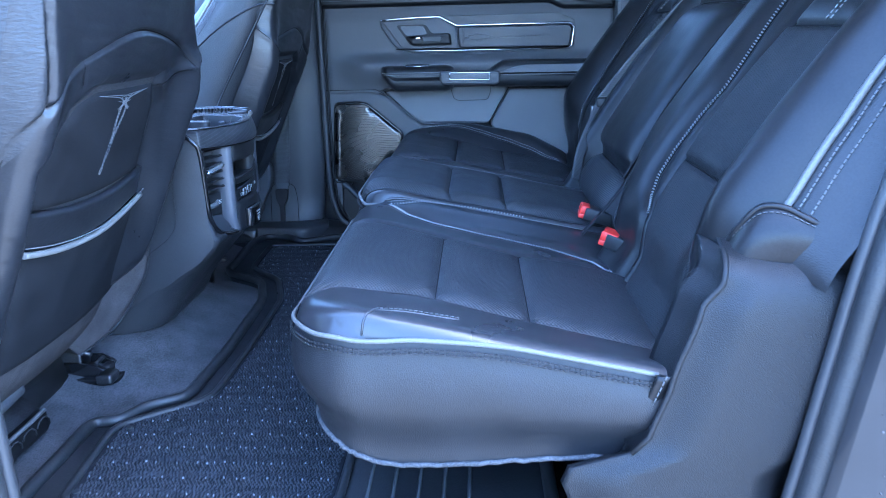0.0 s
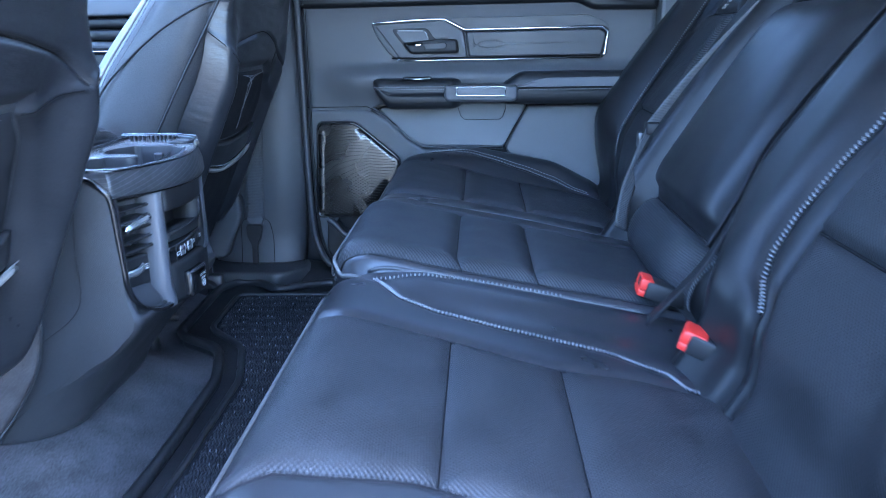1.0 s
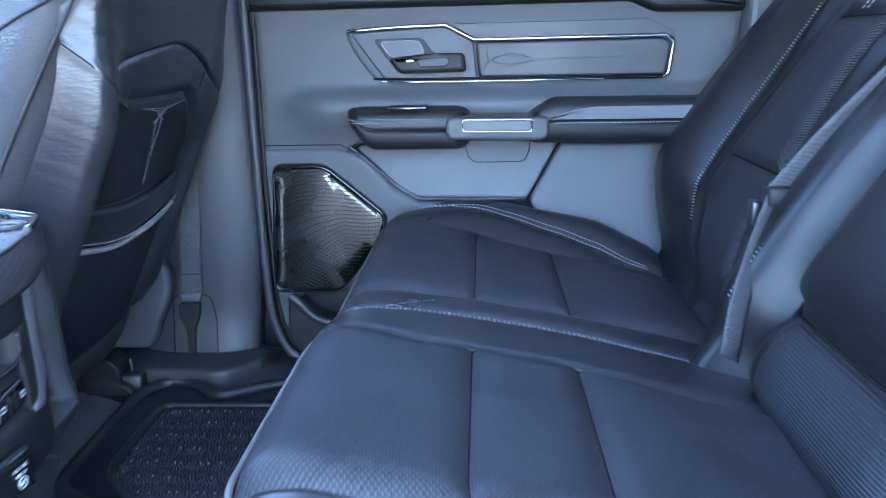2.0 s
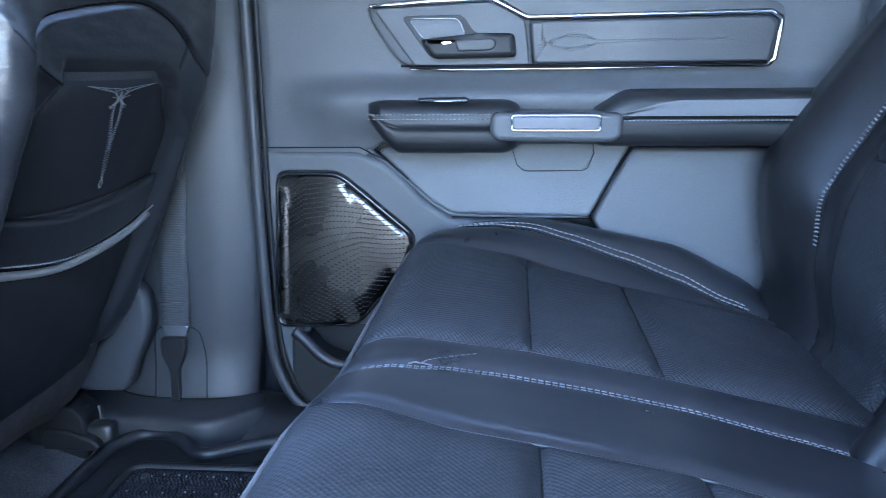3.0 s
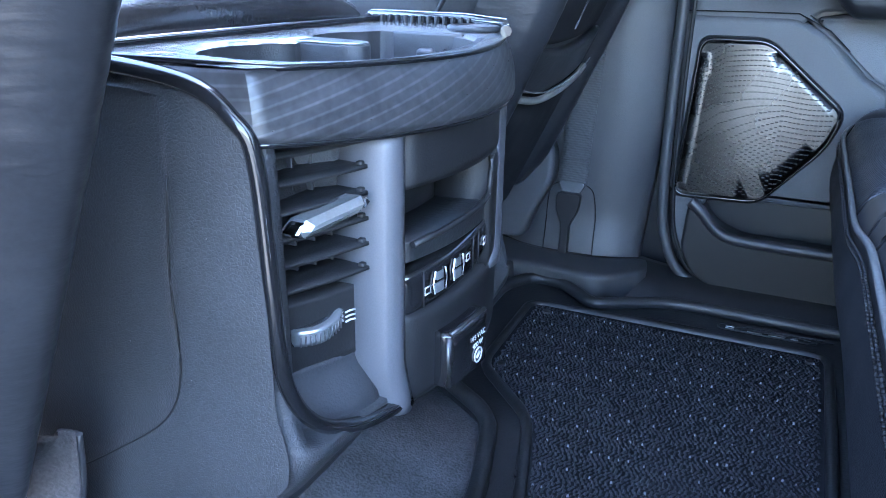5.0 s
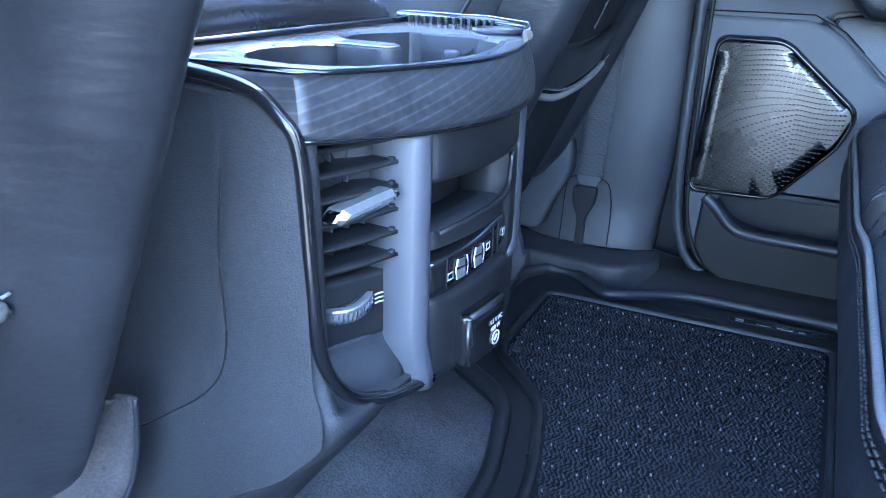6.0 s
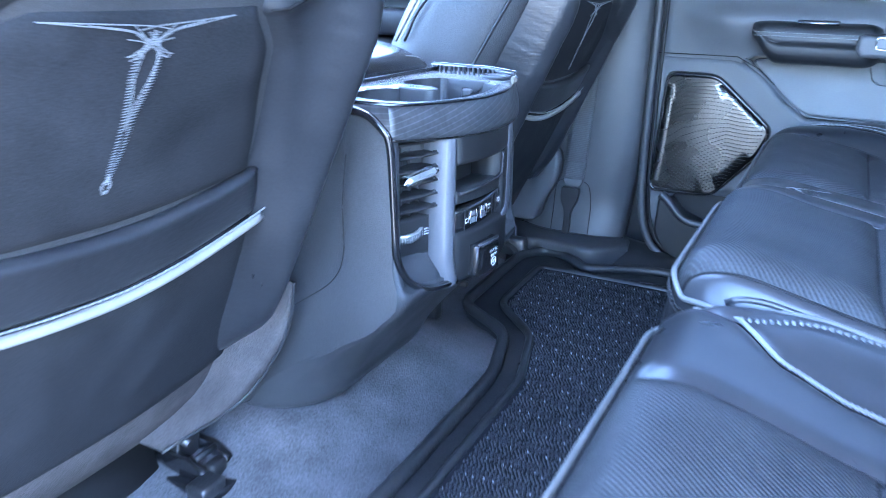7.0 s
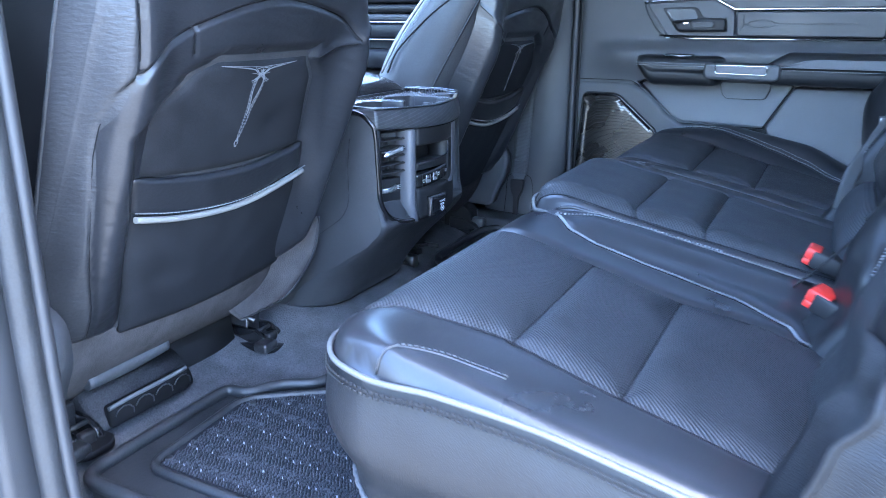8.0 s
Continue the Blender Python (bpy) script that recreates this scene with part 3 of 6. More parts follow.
# u from front (0) to rear (1): the creases lie at about 0.33 and 0.575
A = 0.335
B = 0.575
n_out = through_points([(0, 0.900), (0.1, 0.932), (0.3, 0.950), (0.6, 0.925), (1, 0.895)])
n_in = through_points([(0, 1.246), (0.06, 1.242), (0.17, 1.237), (0.31, 1.224), (0.56, 1.200), (0.75, 1.212), (1, 1.190)])
n_st = through_points([(0, 1.392), (0.12, 1.368), (0.21, 1.318), (0.30, 1.297), (0.48, 1.283), (0.68, 1.272), (0.82, 1.241), (0.87, 1.190), (1, 1.165)])
n_st2 = lambda u: max(n_in(u) + 0.004, n_st(u))
near_patches = [
    ("side_bolster", const(0.807), n_out, 0, 1, LIT_LEATHER, 0.004, 0.016, "smooth black leather edge"),
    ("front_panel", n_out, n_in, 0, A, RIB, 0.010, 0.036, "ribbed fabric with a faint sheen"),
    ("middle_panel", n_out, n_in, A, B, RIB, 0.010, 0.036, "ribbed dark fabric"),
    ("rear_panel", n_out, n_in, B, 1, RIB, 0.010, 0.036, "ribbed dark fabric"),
    ("leather_strip", n_in, n_st2, 0, 1, LIT_LEATHER, 0.006, 0.02, "smooth black leather"),
    ("inner_bolster", n_st2, const(1.398), 0, 1, LIT_LEATHER, 0.007, 0.03, "smooth black leather"),
]
near_cushion, NS = cushion("rear_bench", 0.807, 1.398, 0.11, 0.05, "narrow black leather rear seat with pale piping, beside the open door", near_patches, (1, 1))
bm = cross_stitches(line(NS, n_st2, 0.12, 0.90, off=0.0042), UP, 0.0046, 0.0046, 0.0013)
cross_stitches(line(NS, through_points([(0.13, 1.360), (0.22, 1.378), (0.40, 1.387), (0.62, 1.389)]), 0.13, 0.60, off=0.0085), UP, 0.0042, 0.0056, 0.0011, bm=bm)
part("curved_stitching", bm, CORD, near_cushion, kind="stuff")
arc = []
for q in spline([(-0.064, 0.810, 0), (-0.057, 0.821, 0), (-0.045, 0.834, 0), (-0.020, 0.848, 0), (0.007, 0.853, 0), (0.040, 0.857, 0)], 8):
    x0 = front_edge(q.y, 0.807, 1.398, 0.11, 0.05)
    arc.append(NS((q.x - x0) / (0.335 - x0), q.y) + V(UP) * 0.0032)
part("corner_seam", tube(arc, 0.0013, 8), LIT_LEATHER, near_cushion, "curved welt on the seat's edge")
part("corner_stitching", stitches([q + V((0.003, 0.003, 0.0012)) for q in arc[4:]], 0.0040, 0.0020, 0.0007), TICK, near_cushion, kind="stuff")

c_in = through_points([(0, 1.420), (0.3, 1.416), (1, 1.420)])
c_out = through_points([(0, 1.698), (0.08, 1.692), (0.22, 1.680), (0.37, 1.685), (0.52, 1.688), (0.62, 1.680), (0.78, 1.664), (1, 1.652)])
f_in = through_points([(0, 1.878), (0.08, 1.884), (0.19, 1.895), (0.335, 1.910), (0.60, 1.914), (0.8, 1.908), (1, 1.895)])
f_out = through_points([(0, 2.240), (0.29, 2.230), (0.44, 2.217), (0.6, 2.210), (0.75, 2.202), (0.9, 2.180), (1, 2.14)])
f_st = through_points([(0, 2.300), (0.2, 2.292), (0.28, 2.280), (0.44, 2.267), (0.6, 2.254), (0.75, 2.239), (0.89, 2.217), (1, 2.18)])
c_seam = through_points([(0, 1.766), (0.055, 1.788), (0.127, 1.802), (0.20, 1.824), (0.30, 1.837), (0.45, 1.846), (0.60, 1.847), (0.77, 1.831), (0.90, 1.815), (1, 1.800)])
far_patches = [
    ("inner_edge", const(1.402), c_in, 0, 1, LIT_LEATHER, 0.004, 0.012, "smooth black leather"),
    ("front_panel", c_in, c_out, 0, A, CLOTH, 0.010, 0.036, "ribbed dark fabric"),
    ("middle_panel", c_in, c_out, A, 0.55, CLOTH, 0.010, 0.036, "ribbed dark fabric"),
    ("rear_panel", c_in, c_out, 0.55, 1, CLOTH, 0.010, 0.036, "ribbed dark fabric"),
    ("leather_strip", c_out, c_seam, 0, 1, LIT_LEATHER, 0.006, 0.02, "smooth black leather"),
    ("leather_strip", c_seam, f_in, 0, 1, LIT_LEATHER, 0.008, 0.03, "smooth black leather"),
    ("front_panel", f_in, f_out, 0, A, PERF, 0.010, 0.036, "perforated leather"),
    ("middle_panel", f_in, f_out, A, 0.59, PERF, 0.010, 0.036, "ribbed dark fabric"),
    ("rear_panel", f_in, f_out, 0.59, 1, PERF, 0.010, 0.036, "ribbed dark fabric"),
    ("leather_strip", f_out, f_st, 0, 1, LIT_LEATHER, 0.006, 0.02, "smooth black leather"),
    ("side_bolster", f_st, const(2.330), 0, 1, LIT_LEATHER, 0.016, 0.05, "smooth black leather edge"),
]
far_cushion, FS = cushion("rear_bench", 1.402, 2.330, 0.05, 0.11, "wide black leather rear seat with ribbed fabric and white stitching", far_patches, (1, 1), -0.085)
bm = stitches(line(FS, lambda u: c_seam(u) + 0.0028, 0.06, 0.98, off=0.0030), 0.0042, 0.0020, 0.0007)
stitches(line(FS, lambda u: c_seam(u) - 0.0028, 0.06, 0.98, off=0.0028), 0.0042, 0.0020, 0.0007, bm=bm)
part("seam_stitching", bm, SILK, far_cushion, kind="stuff")
branch = spline([FS(u, y) + V(UP) * 0.0085 for u, y in ((0.150, 1.806), (0.160, 1.820), (0.194, 1.842), (0.231, 1.860))], 6)
part("pulled_stitching", stitches(branch, 0.0042, 0.0026, 0.0006), SILK, far_cushion, kind="stuff")
knot = spline([FS(u, y) + V(UP) * h for u, y, h in ((0.128, 1.800, 0.006), (0.136, 1.805, 0.007), (0.144, 1.802, 0.008), (0.150, 1.807, 0.007), (0.164, 1.810, 0.006))], 6)
part("knot", tube(knot, 0.0007, 6), SILK, far_cushion, "loose knot of pale thread")

bm = stitches(line(FS, lambda u: f_st(u) - 0.003, 0.10, 0.92, off=0.006), 0.006, 0.0018, 0.0010)
stitches(line(FS, lambda u: f_st(u) + 0.005, 0.10, 0.92, off=0.007), 0.006, 0.0018, 0.0010, bm=bm)
part("bolster_stitching", bm, CORD, far_cushion, kind="stuff")
part("edge_roll", tube(line(FS, const(1.4055), 0.05, 0.96, off=-0.001), 0.0030, 10), LIT_LEATHER, far_cushion, "rolled leather edge")
part("ridge", tube(line(FS, c_out, 0.0, 0.97, off=0.0006), 0.0014, 8), LIT_LEATHER, far_cushion)
part("ridge", tube(line(FS, f_in, 0.0, 0.97, off=0.0006), 0.0014, 8), LIT_LEATHER, far_cushion)

# ---- rear bench backrests ----
TA = radians(35)
BU, BN = V((math.sin(TA), 0, math.cos(TA))), V((-math.cos(TA), 0, math.sin(TA)))
BO = V((0.288, 0, 0.272))


def back_surface(height):
    def at(s, y):
        return BO + V((0, y, 0)) + BU * (s * 0.66) + BN * height(s, y)
    return at


def backrest(root, height, patches, y0, y1, thick=0.10):
    S = back_surface(height)
    for nm, left, right, u0, u1, mt, puff, width, lab in patches:
        part("back_" + nm, pad(S, BN, left, right, u0 if u0 else -0.14, u1, puff, width, 0.007, 0.66, abs(right(0.5) - left(0.5))), mt, root, lab)

    for nm, left, right, u0, u1, mt, puff, width, lab in patches[1:]:
        part("back_seam", tube([S(u0 + (u1 - u0) * k / 40, left(u0 + (u1 - u0) * k / 40)) for k in range(41)], 0.0016, 5), SEAM, root)
        if u0 > 0:
            part("back_seam", tube([S(u0, left(u0) + (right(u0) - left(u0)) * k / 20) for k in range(21)], 0.0018, 5), SEAM, root)

    def shell(a, b):
        s = -0.16 + 1.16 * a
        if b < 0.25:
            return S(s, y0) - BN * (thick * (0.25 - b) / 0.25)
        if b > 0.75:
            return S(s, y1) - BN * (thick * (b - 0.75) / 0.25)
        return S(s, y0 + (y1 - y0) * (b - 0.25) / 0.5) - BN * 0.004
    part("back_body", sheet(shell, 40, 40), LEATHER, root, "black leather sides")
    return root, S


def near_height(s, y):
    outer = 0.048 * (1 - step(0.87, 0.975, y)) * step(0.0, 0.25, s) - 0.10 * (1 - step(0.765, 0.895, y)) ** 1.3
    rim_y = 1.310 + 0.080 * step(0.05, 0.30, s)
    inner = 0.018 * step(1.20, 1.29, y) - 0.055 * step(rim_y - 0.045, rim_y + 0.015, y)
    return outer + inner + 0.012 * math.sin(math.pi * min(1, s * 1.2)) - 0.02 * (1 - step(0, 0.1, s))


b_pipe = through_points([(0, 0.822), (0.26, 0.825), (0.4, 0.831), (0.515, 0.836), (1, 0.85)])
b_out = through_points([(0, 0.862), (0.065, 0.885), (0.154, 0.918), (0.25, 0.938), (0.35, 0.936), (0.6, 0.950), (1, 0.96)])
b_in = through_points([(0, 1.14), (0.1, 1.160), (0.16, 1.186), (0.25, 1.191), (0.4, 1.193), (0.6, 1.18), (1, 1.16)])
b_st = through_points([(0, 1.165), (0.1, 1.180), (0.148, 1.218), (0.19, 1.231), (0.255, 1.235), (0.34, 1.234), (0.43, 1.228), (0.66, 1.25), (1, 1.30)])
near_back_patches = [
    ("side_panel", const(0.772), b_pipe, 0.20, 1, HIDE, 0.006, 0.03, "grained black leather"),
    ("outer_bolster", b_pipe, b_out, 0, 1, LEATHER, 0.012, 0.03, "smooth black leather"),
    ("lower_panel", b_out, b_in, 0, 0.25, CROSS, 0.010, 0.03, "finely ribbed dark fabric"),
    ("upper_panel", b_out, b_in, 0.25, 0.60, CROSS, 0.013, 0.022, "finely ribbed dark fabric"),
    ("top_panel", b_out, b_in, 0.60, 1, LEATHER, 0.010, 0.03, "smooth black leather"),
    ("leather_strip", b_in, b_st, 0, 1, LEATHER, 0.008, 0.03, "smooth black leather"),
    ("inner_bolster", b_st, const(1.405), 0, 0.72, LEATHER, 0.012, 0.04, "smooth black leather"),
]
near_back, NB = backrest(near_cushion, near_height, near_back_patches, 0.815, 1.385)


def bline(S, fn, u0, u1, n=70, off=0.004):
    return [S(u0 + (u1 - u0) * k / n, fn(u0 + (u1 - u0) * k / n)) + BN * off for k in range(n + 1)]


bm = cross_stitches(bline(NB, b_st, 0.105, 0.95, 90, 0.0040), BN, 0.0062, 0.0050, 0.0011)
for c in (1.055, 1.068):
    stitches(bline(NB, const(c), 0.61, 1, off=0.011), 0.005, 0.003, 0.0010, bm=bm)


part("back_stitching", bm, CORD, near_back, kind="stuff")
bm = stitches(bline(NB, lambda u: b_pipe(u) - 0.009, 0.25, 1, off=0.0065), 0.0042, 0.0016, 0.0010)
stitches(bline(NB, lambda u: b_pipe(u) - 0.017, 0.25, 1, off=0.0062), 0.0042, 0.0016, 0.0010, bm=bm)
part("side_stitching", bm, THREAD, near_back, kind="stuff")
part("back_piping", tube(bline(NB, b_pipe, 0.255, 1, off=0.003), 0.0042, 8), BEADING, near_back, "pale grey piping cord")



BOOT_TOP = spline([(0.328, 0.846, 0.383), (0.340, 0.836, 0.408), (0.354, 0.829, 0.426), (0.374, 0.818, 0.428), (0.400, 0.806, 0.416), (0.443, 0.799, 0.398), (0.490, 0.795, 0.388)], 8)
BOOT_LOW = spline([(0.318, 0.842, 0.362), (0.326, 0.822, 0.366), (0.342, 0.812, 0.366), (0.370, 0.808, 0.364), (0.400, 0.806, 0.362), (0.451, 0.804, 0.358), (0.490, 0.800, 0.354)], 8)


def boot_at(a, b):
    i = round(a * (len(BOOT_TOP) - 1))
    return BOOT_TOP[i].lerp(BOOT_LOW[i], b) + V((0, -0.010, 0.004)) * math.sin(math.pi * b) * math.sin(math.pi * a)


part("side_boot", panel(boot_at, (0.003, 0.006, -0.002), 48, 10), LEATHER, near_cushion, "black leather boot over the hinge")
part("boot_edge", tube([boot_at(k / 48, 0) for k in range(49)], 0.0034, 8), LEATHER, near_cushion)
part("boot_stitching", stitches([boot_at(k / 48, 0.12) + V((0, -0.001, 0.001)) for k in range(4, 46)], 0.004, 0.002, 0.0007), TICK, near_cushion, kind="stuff")


def end_at(a, b):
    return V((0.252 - 0.030 * a + 0.026 * b, 0.792 + 0.03 * a + 0.01 * b, 0.252 - 0.115 * a)) + V((0, -0.006, 0)) * math.sin(math.pi * b)


part("end_flap", panel(end_at, (0, 0.004, 0), 14, 8), LEATHER, near_cushion, "folded leather end flap")
part("end_stitching", stitches([end_at(k / 16, 0.3) + V((0, -0.001, 0)) for k in range(17)], 0.005, 0.003, 0.0009), THREAD, near_cushion, kind="stuff")


def far_height(s, y):
    outer = 0.045 * step(2.15, 2.24, y) * step(0.0, 0.25, s) - 0.10 * step(2.27, 2.345, y) ** 1.3
    inner = 0.020 * (1 - step(1.82, 1.92, y)) - 0.05 * (1 - step(1.765, 1.80, y))
    return outer + inner + 0.012 * math.sin(math.pi * min(1, s * 1.2)) - 0.02 * (1 - step(0, 0.1, s)) - 0.040 * (1 - step(0.0, 0.22, s)) * step(1.80, 1.92, y)


g_in = through_points([(0, 1.90), (0.25, 1.86), (0.6, 1.84), (1, 1.84)])
g_ii = through_points([(0, 1.93), (0.25, 1.93), (0.6, 1.98), (1, 1.99)])
g_out = through_points([(0, 2.05), (0.14, 2.085), (0.3, 2.125), (0.6, 2.13), (1, 2.135)])
g_st = through_points([(0, 2.09), (0.13, 2.134), (0.21, 2.163), (0.30, 2.168), (0.45, 2.173), (1, 2.205)])
far_back_patches = [
    ("inner_bolster", const(1.765), g_in, 0, 1, LEATHER, 0.010, 0.03, "smooth black leather"),
    ("leather_strip", g_in, g_ii, 0, 1, LEATHER, 0.008, 0.03, "smooth black leather"),
    ("lower_panel", g_ii, g_out, 0, 0.30, CROSS, 0.010, 0.03, "finely ribbed dark fabric"),
    ("upper_panel", g_ii, g_out, 0.30, 0.66, CROSS, 0.013, 0.022, "finely ribbed dark fabric"),
    ("top_panel", g_ii, g_out, 0.66, 1, LEATHER, 0.010, 0.03, "smooth black leather"),
    ("leather_strip", g_out, lambda u: max(g_out(u) + 0.005, g_st(u)), 0, 1, LEATHER, 0.006, 0.02, "smooth black leather"),
    ("outer_bolster", lambda u: max(g_out(u) + 0.005, g_st(u)), const(2.345), 0, 1, LEATHER, 0.012, 0.04, "smooth black leather"),
]
far_back, FB = backrest(far_cushion, far_height, far_back_patches, 1.765, 2.345)
bm = cross_stitches(bline(FB, g_st, 0.13, 0.95, 90, 0.0055), BN, 0.006, 0.0052, 0.0010)
cross_stitches(bline(FB, lambda u: 1.80 + 0.02 * step(0.1, 0.4, u), 0.08, 0.95, 90, 0.0075), BN, 0.007, 0.0056, 0.0011, bm=bm)
for c in (2.05, 2.063):
    stitches(bline(FB, const(c), 0.67, 1, off=0.011), 0.005, 0.003, 0.0010, bm=bm)
part("back_stitching", bm, CORD, far_back, kind="stuff")


def mid_height(s, y):
    t = (y - 1.572) / 0.187
    round_off = -0.05 * abs(t) ** 5
    roll = 0.034 * math.sqrt(max(0.0, 1 - ((s - 0.068) / 0.078) ** 2)) - 0.018
    cush = 0.016 + 0.010 * math.sin(math.pi * min(1, max(0, (s - 0.16) * 1.2)))
    return round_off + roll + (cush - roll) * step(0.118, 0.165, s)


m_a = const(1.385)
m_b = const(1.758)
mid_patches = [
    ("hinge_roll", const(1.400), const(1.690), 0.0, 0.125, ROLL, 0.008, 0.02, "ribbed dark fabric roll"),
    ("hinge_end", const(1.690), const(1.755), 0.0, 0.125, LEATHER, 0.006, 0.02, "smooth black leather"),
    ("armrest_pad", m_a, m_b, 0.125, 0.66, LEATHER, 0.022, 0.06, "smooth black leather"),
    ("top_panel", m_a, m_b, 0.66, 1, LEATHER, 0.014, 0.04, "smooth black leather"),
]
mid_back, MB = backrest(thing("centre_bench", (0.40, 1.585, 0.27), "folded-up black leather centre armrest with fabric hinge roll", "seat back"), mid_height, mid_patches, 1.385, 1.758)
bm = bmesh.new()
for c in (1.560, 1.575):
    stitches(bline(MB, const(c), 0.67, 1, off=0.0155), 0.005, 0.003, 0.0010, bm=bm)
cross_stitches(bline(MB, const(1.400), 0.0, 0.115, 30, 0.004), BN, 0.007, 0.0044, 0.0009, bm=bm)
part("stitching", bm, THREAD, mid_back, kind="stuff")
part("strap_slot", box((0.297, 1.510, 0.316), (0.303, 1.524, 0.324), 0.002), BLACK, mid_back)


# ---- rear belts and buckles ----
def ribbon(pts, width, wide, thick=0.0016):
    w = V(wide).normalized()
    p = spline(pts, 8)

    def at(a, b):
        return p[round(a * (len(p) - 1))] + w * (width * (b - 0.5))
    n = (p[1] - p[0]).cross(w).normalized() * thick
    return panel(at, n, len(p) - 1, 4)


belt = thing("rear_seat_belt", (0.31, 1.80, 0.30), "dark seat belt with tongue hanging before the rear backrest", "seat belt")
part("webbing", ribbon([(0.290, 1.765, 0.268), (0.300, 1.776, 0.330), (0.330, 1.815, 0.390), (0.352, 1.840, 0.432)], 0.026, (0.85, 0.2, -0.5)), WEB, belt)
part("webbing", ribbon([(0.352, 1.842, 0.436), (0.400, 1.838, 0.50), (0.455, 1.822, 0.57), (0.53, 1.800, 0.66), (0.60, 1.785, 0.75)], 0.028, (0.85, 0.1, -0.55)), WEB, belt)
part("tongue", box((0.340, 1.828, 0.424), (0.366, 1.860, 0.446), 0.004), BLACK, belt, "black plastic tongue cover")
part("tongue_plate", box((0.330, 1.848, 0.398), (0.340, 1.868, 0.426), 0.002), STEEL, belt)


def buckle(tip, away, label, long=0.010):
    """A belt buckle with its button at tip, its body running towards away."""
    root = thing("belt_buckle", tip, label, "belt buckle", "rear belt buckles")
    m = look(tip, away)

    def place(bm):
        bmesh.ops.transform(bm, matrix=m, verts=bm.verts)
        return bm
    part("body", place(box((-0.0185, -0.0125, -0.062), (0.0185, 0.0115, -0.006), 0.003)), BLACK, root, "dark plastic body")
    red = part("button", place(box((-0.0170, -0.0115, -0.010), (0.0170, -0.0020, 0.003), 0.002)), RED, root, "bright red release button")
    for k in (-1, 1):
        part("button_arm", place(box((k * 0.0130 - 0.004, -0.0022, -0.010), (k * 0.0130 + 0.004, 0.0115, 0.003), 0.0015)), RED, red)
    part("button_top", place(box((-0.0165, 0.0095, -0.004 - long), (0.0165, 0.0128, 0.002), 0.0015)), RED, red)
    part("slot", place(box((-0.0090, -0.0008, -0.006), (0.0090, 0.0095, 0.002), 0)), BLACK, root)
    return root


buckle((0.255, 1.429, 0.2790), (0.400, 1.415, 0.236), "red and black belt buckle lying on the bench")
buckle((0.269, 1.256, 0.2770), (0.400, 1.205, 0.232), "red and black belt buckle beside the narrow cushion", 0.020)
lash = thing("buckle_strap", (0.31, 1.33, 0.27), "dark webbing straps folded between the backrests", "seat belt")
part("webbing", ribbon([(0.250, 1.345, 0.258), (0.283, 1.338, 0.300), (0.311, 1.330, 0.342), (0.345, 1.345, 0.395)], 0.030, (0.25, 0.9, 0.05), 0.003), STRAP, lash)
part("webbing", ribbon([(0.318, 1.352, 0.352), (0.358, 1.372, 0.410), (0.392, 1.402, 0.462), (0.432, 1.405, 0.520), (0.478, 1.398, 0.585), (0.55, 1.39, 0.68)], 0.012, (0.5, 0.7, -0.3), 0.003), STRAP, lash)


# ---- near quarter trim beside the bench ----
Q_LEFT = through_points([(-0.06, 0.19), (0.06, 0.178), (0.113, 0.160), (0.136, 0.145), (0.148, 0.185), (0.160, 0.228), (0.183, 0.248), (0.243, 0.267), (0.327, 0.292), (0.356, 0.312), (0.40, 0.322)])
Q_SECTION = spline([(0, 0.775, -0.06), (0, 0.775, 0.06), (0, 0.775, 0.18), (0, 0.776, 0.28), (0, 0.779, 0.330), (0, 0.788, 0.357), (0, 0.804, 0.373), (0, 0.825, 0.382), (0, 0.855, 0.388), (0, 0.90, 0.390)], 6)


def quarter_at(a, b):
    q = Q_SECTION[round(a * (len(Q_SECTION) - 1))]
    x0 = Q_LEFT(q.z)
    x1 = 0.448 + 0.147 * (q.z - 0.112) + 0.35 * max(0.0, q.y - 0.80)
    top = 1 - step(0.33, 0.38, q.z)
    y = q.y + (0.016 * (1 - step(0.0, 0.24, b)) + 0.060 * step(0.66, 1.0, b)) * top
    z = q.z - 0.012 * step(0.55, 1.0, b) * step(0.33, 0.38, q.z)
    return V((x0 + (x1 - x0) * b, y, z))


quarter = whole("quarter_trim", panel(quarter_at, (0, 0.02, -0.008), len(Q_SECTION) - 1, 48), MATT, "dark grained plastic trim beside the bench", "trim", "structure")
lip = [quarter_at(k / (len(Q_SECTION) - 1), 0.0) for k in range(11, len(Q_SECTION) - 12)]
part("lip", tube(lip, 0.0035, 8), MATT, quarter)


def return_at(a, b):
    q = lip[round(a * (len(lip) - 1))]
    return q + V((-0.014 * b + 0.004 * math.sin(math.pi * b), 0.050 * b, 0.004 * b))


part("inner_return", panel(return_at, (0.003, 0, -0.002), len(lip) - 1, 8), MATT, quarter)


# ---- front seats ----
FA = radians(24.2)
FU, FN = V((math.sin(FA), 0, math.cos(FA))), V((math.cos(FA), 0, -math.sin(FA)))


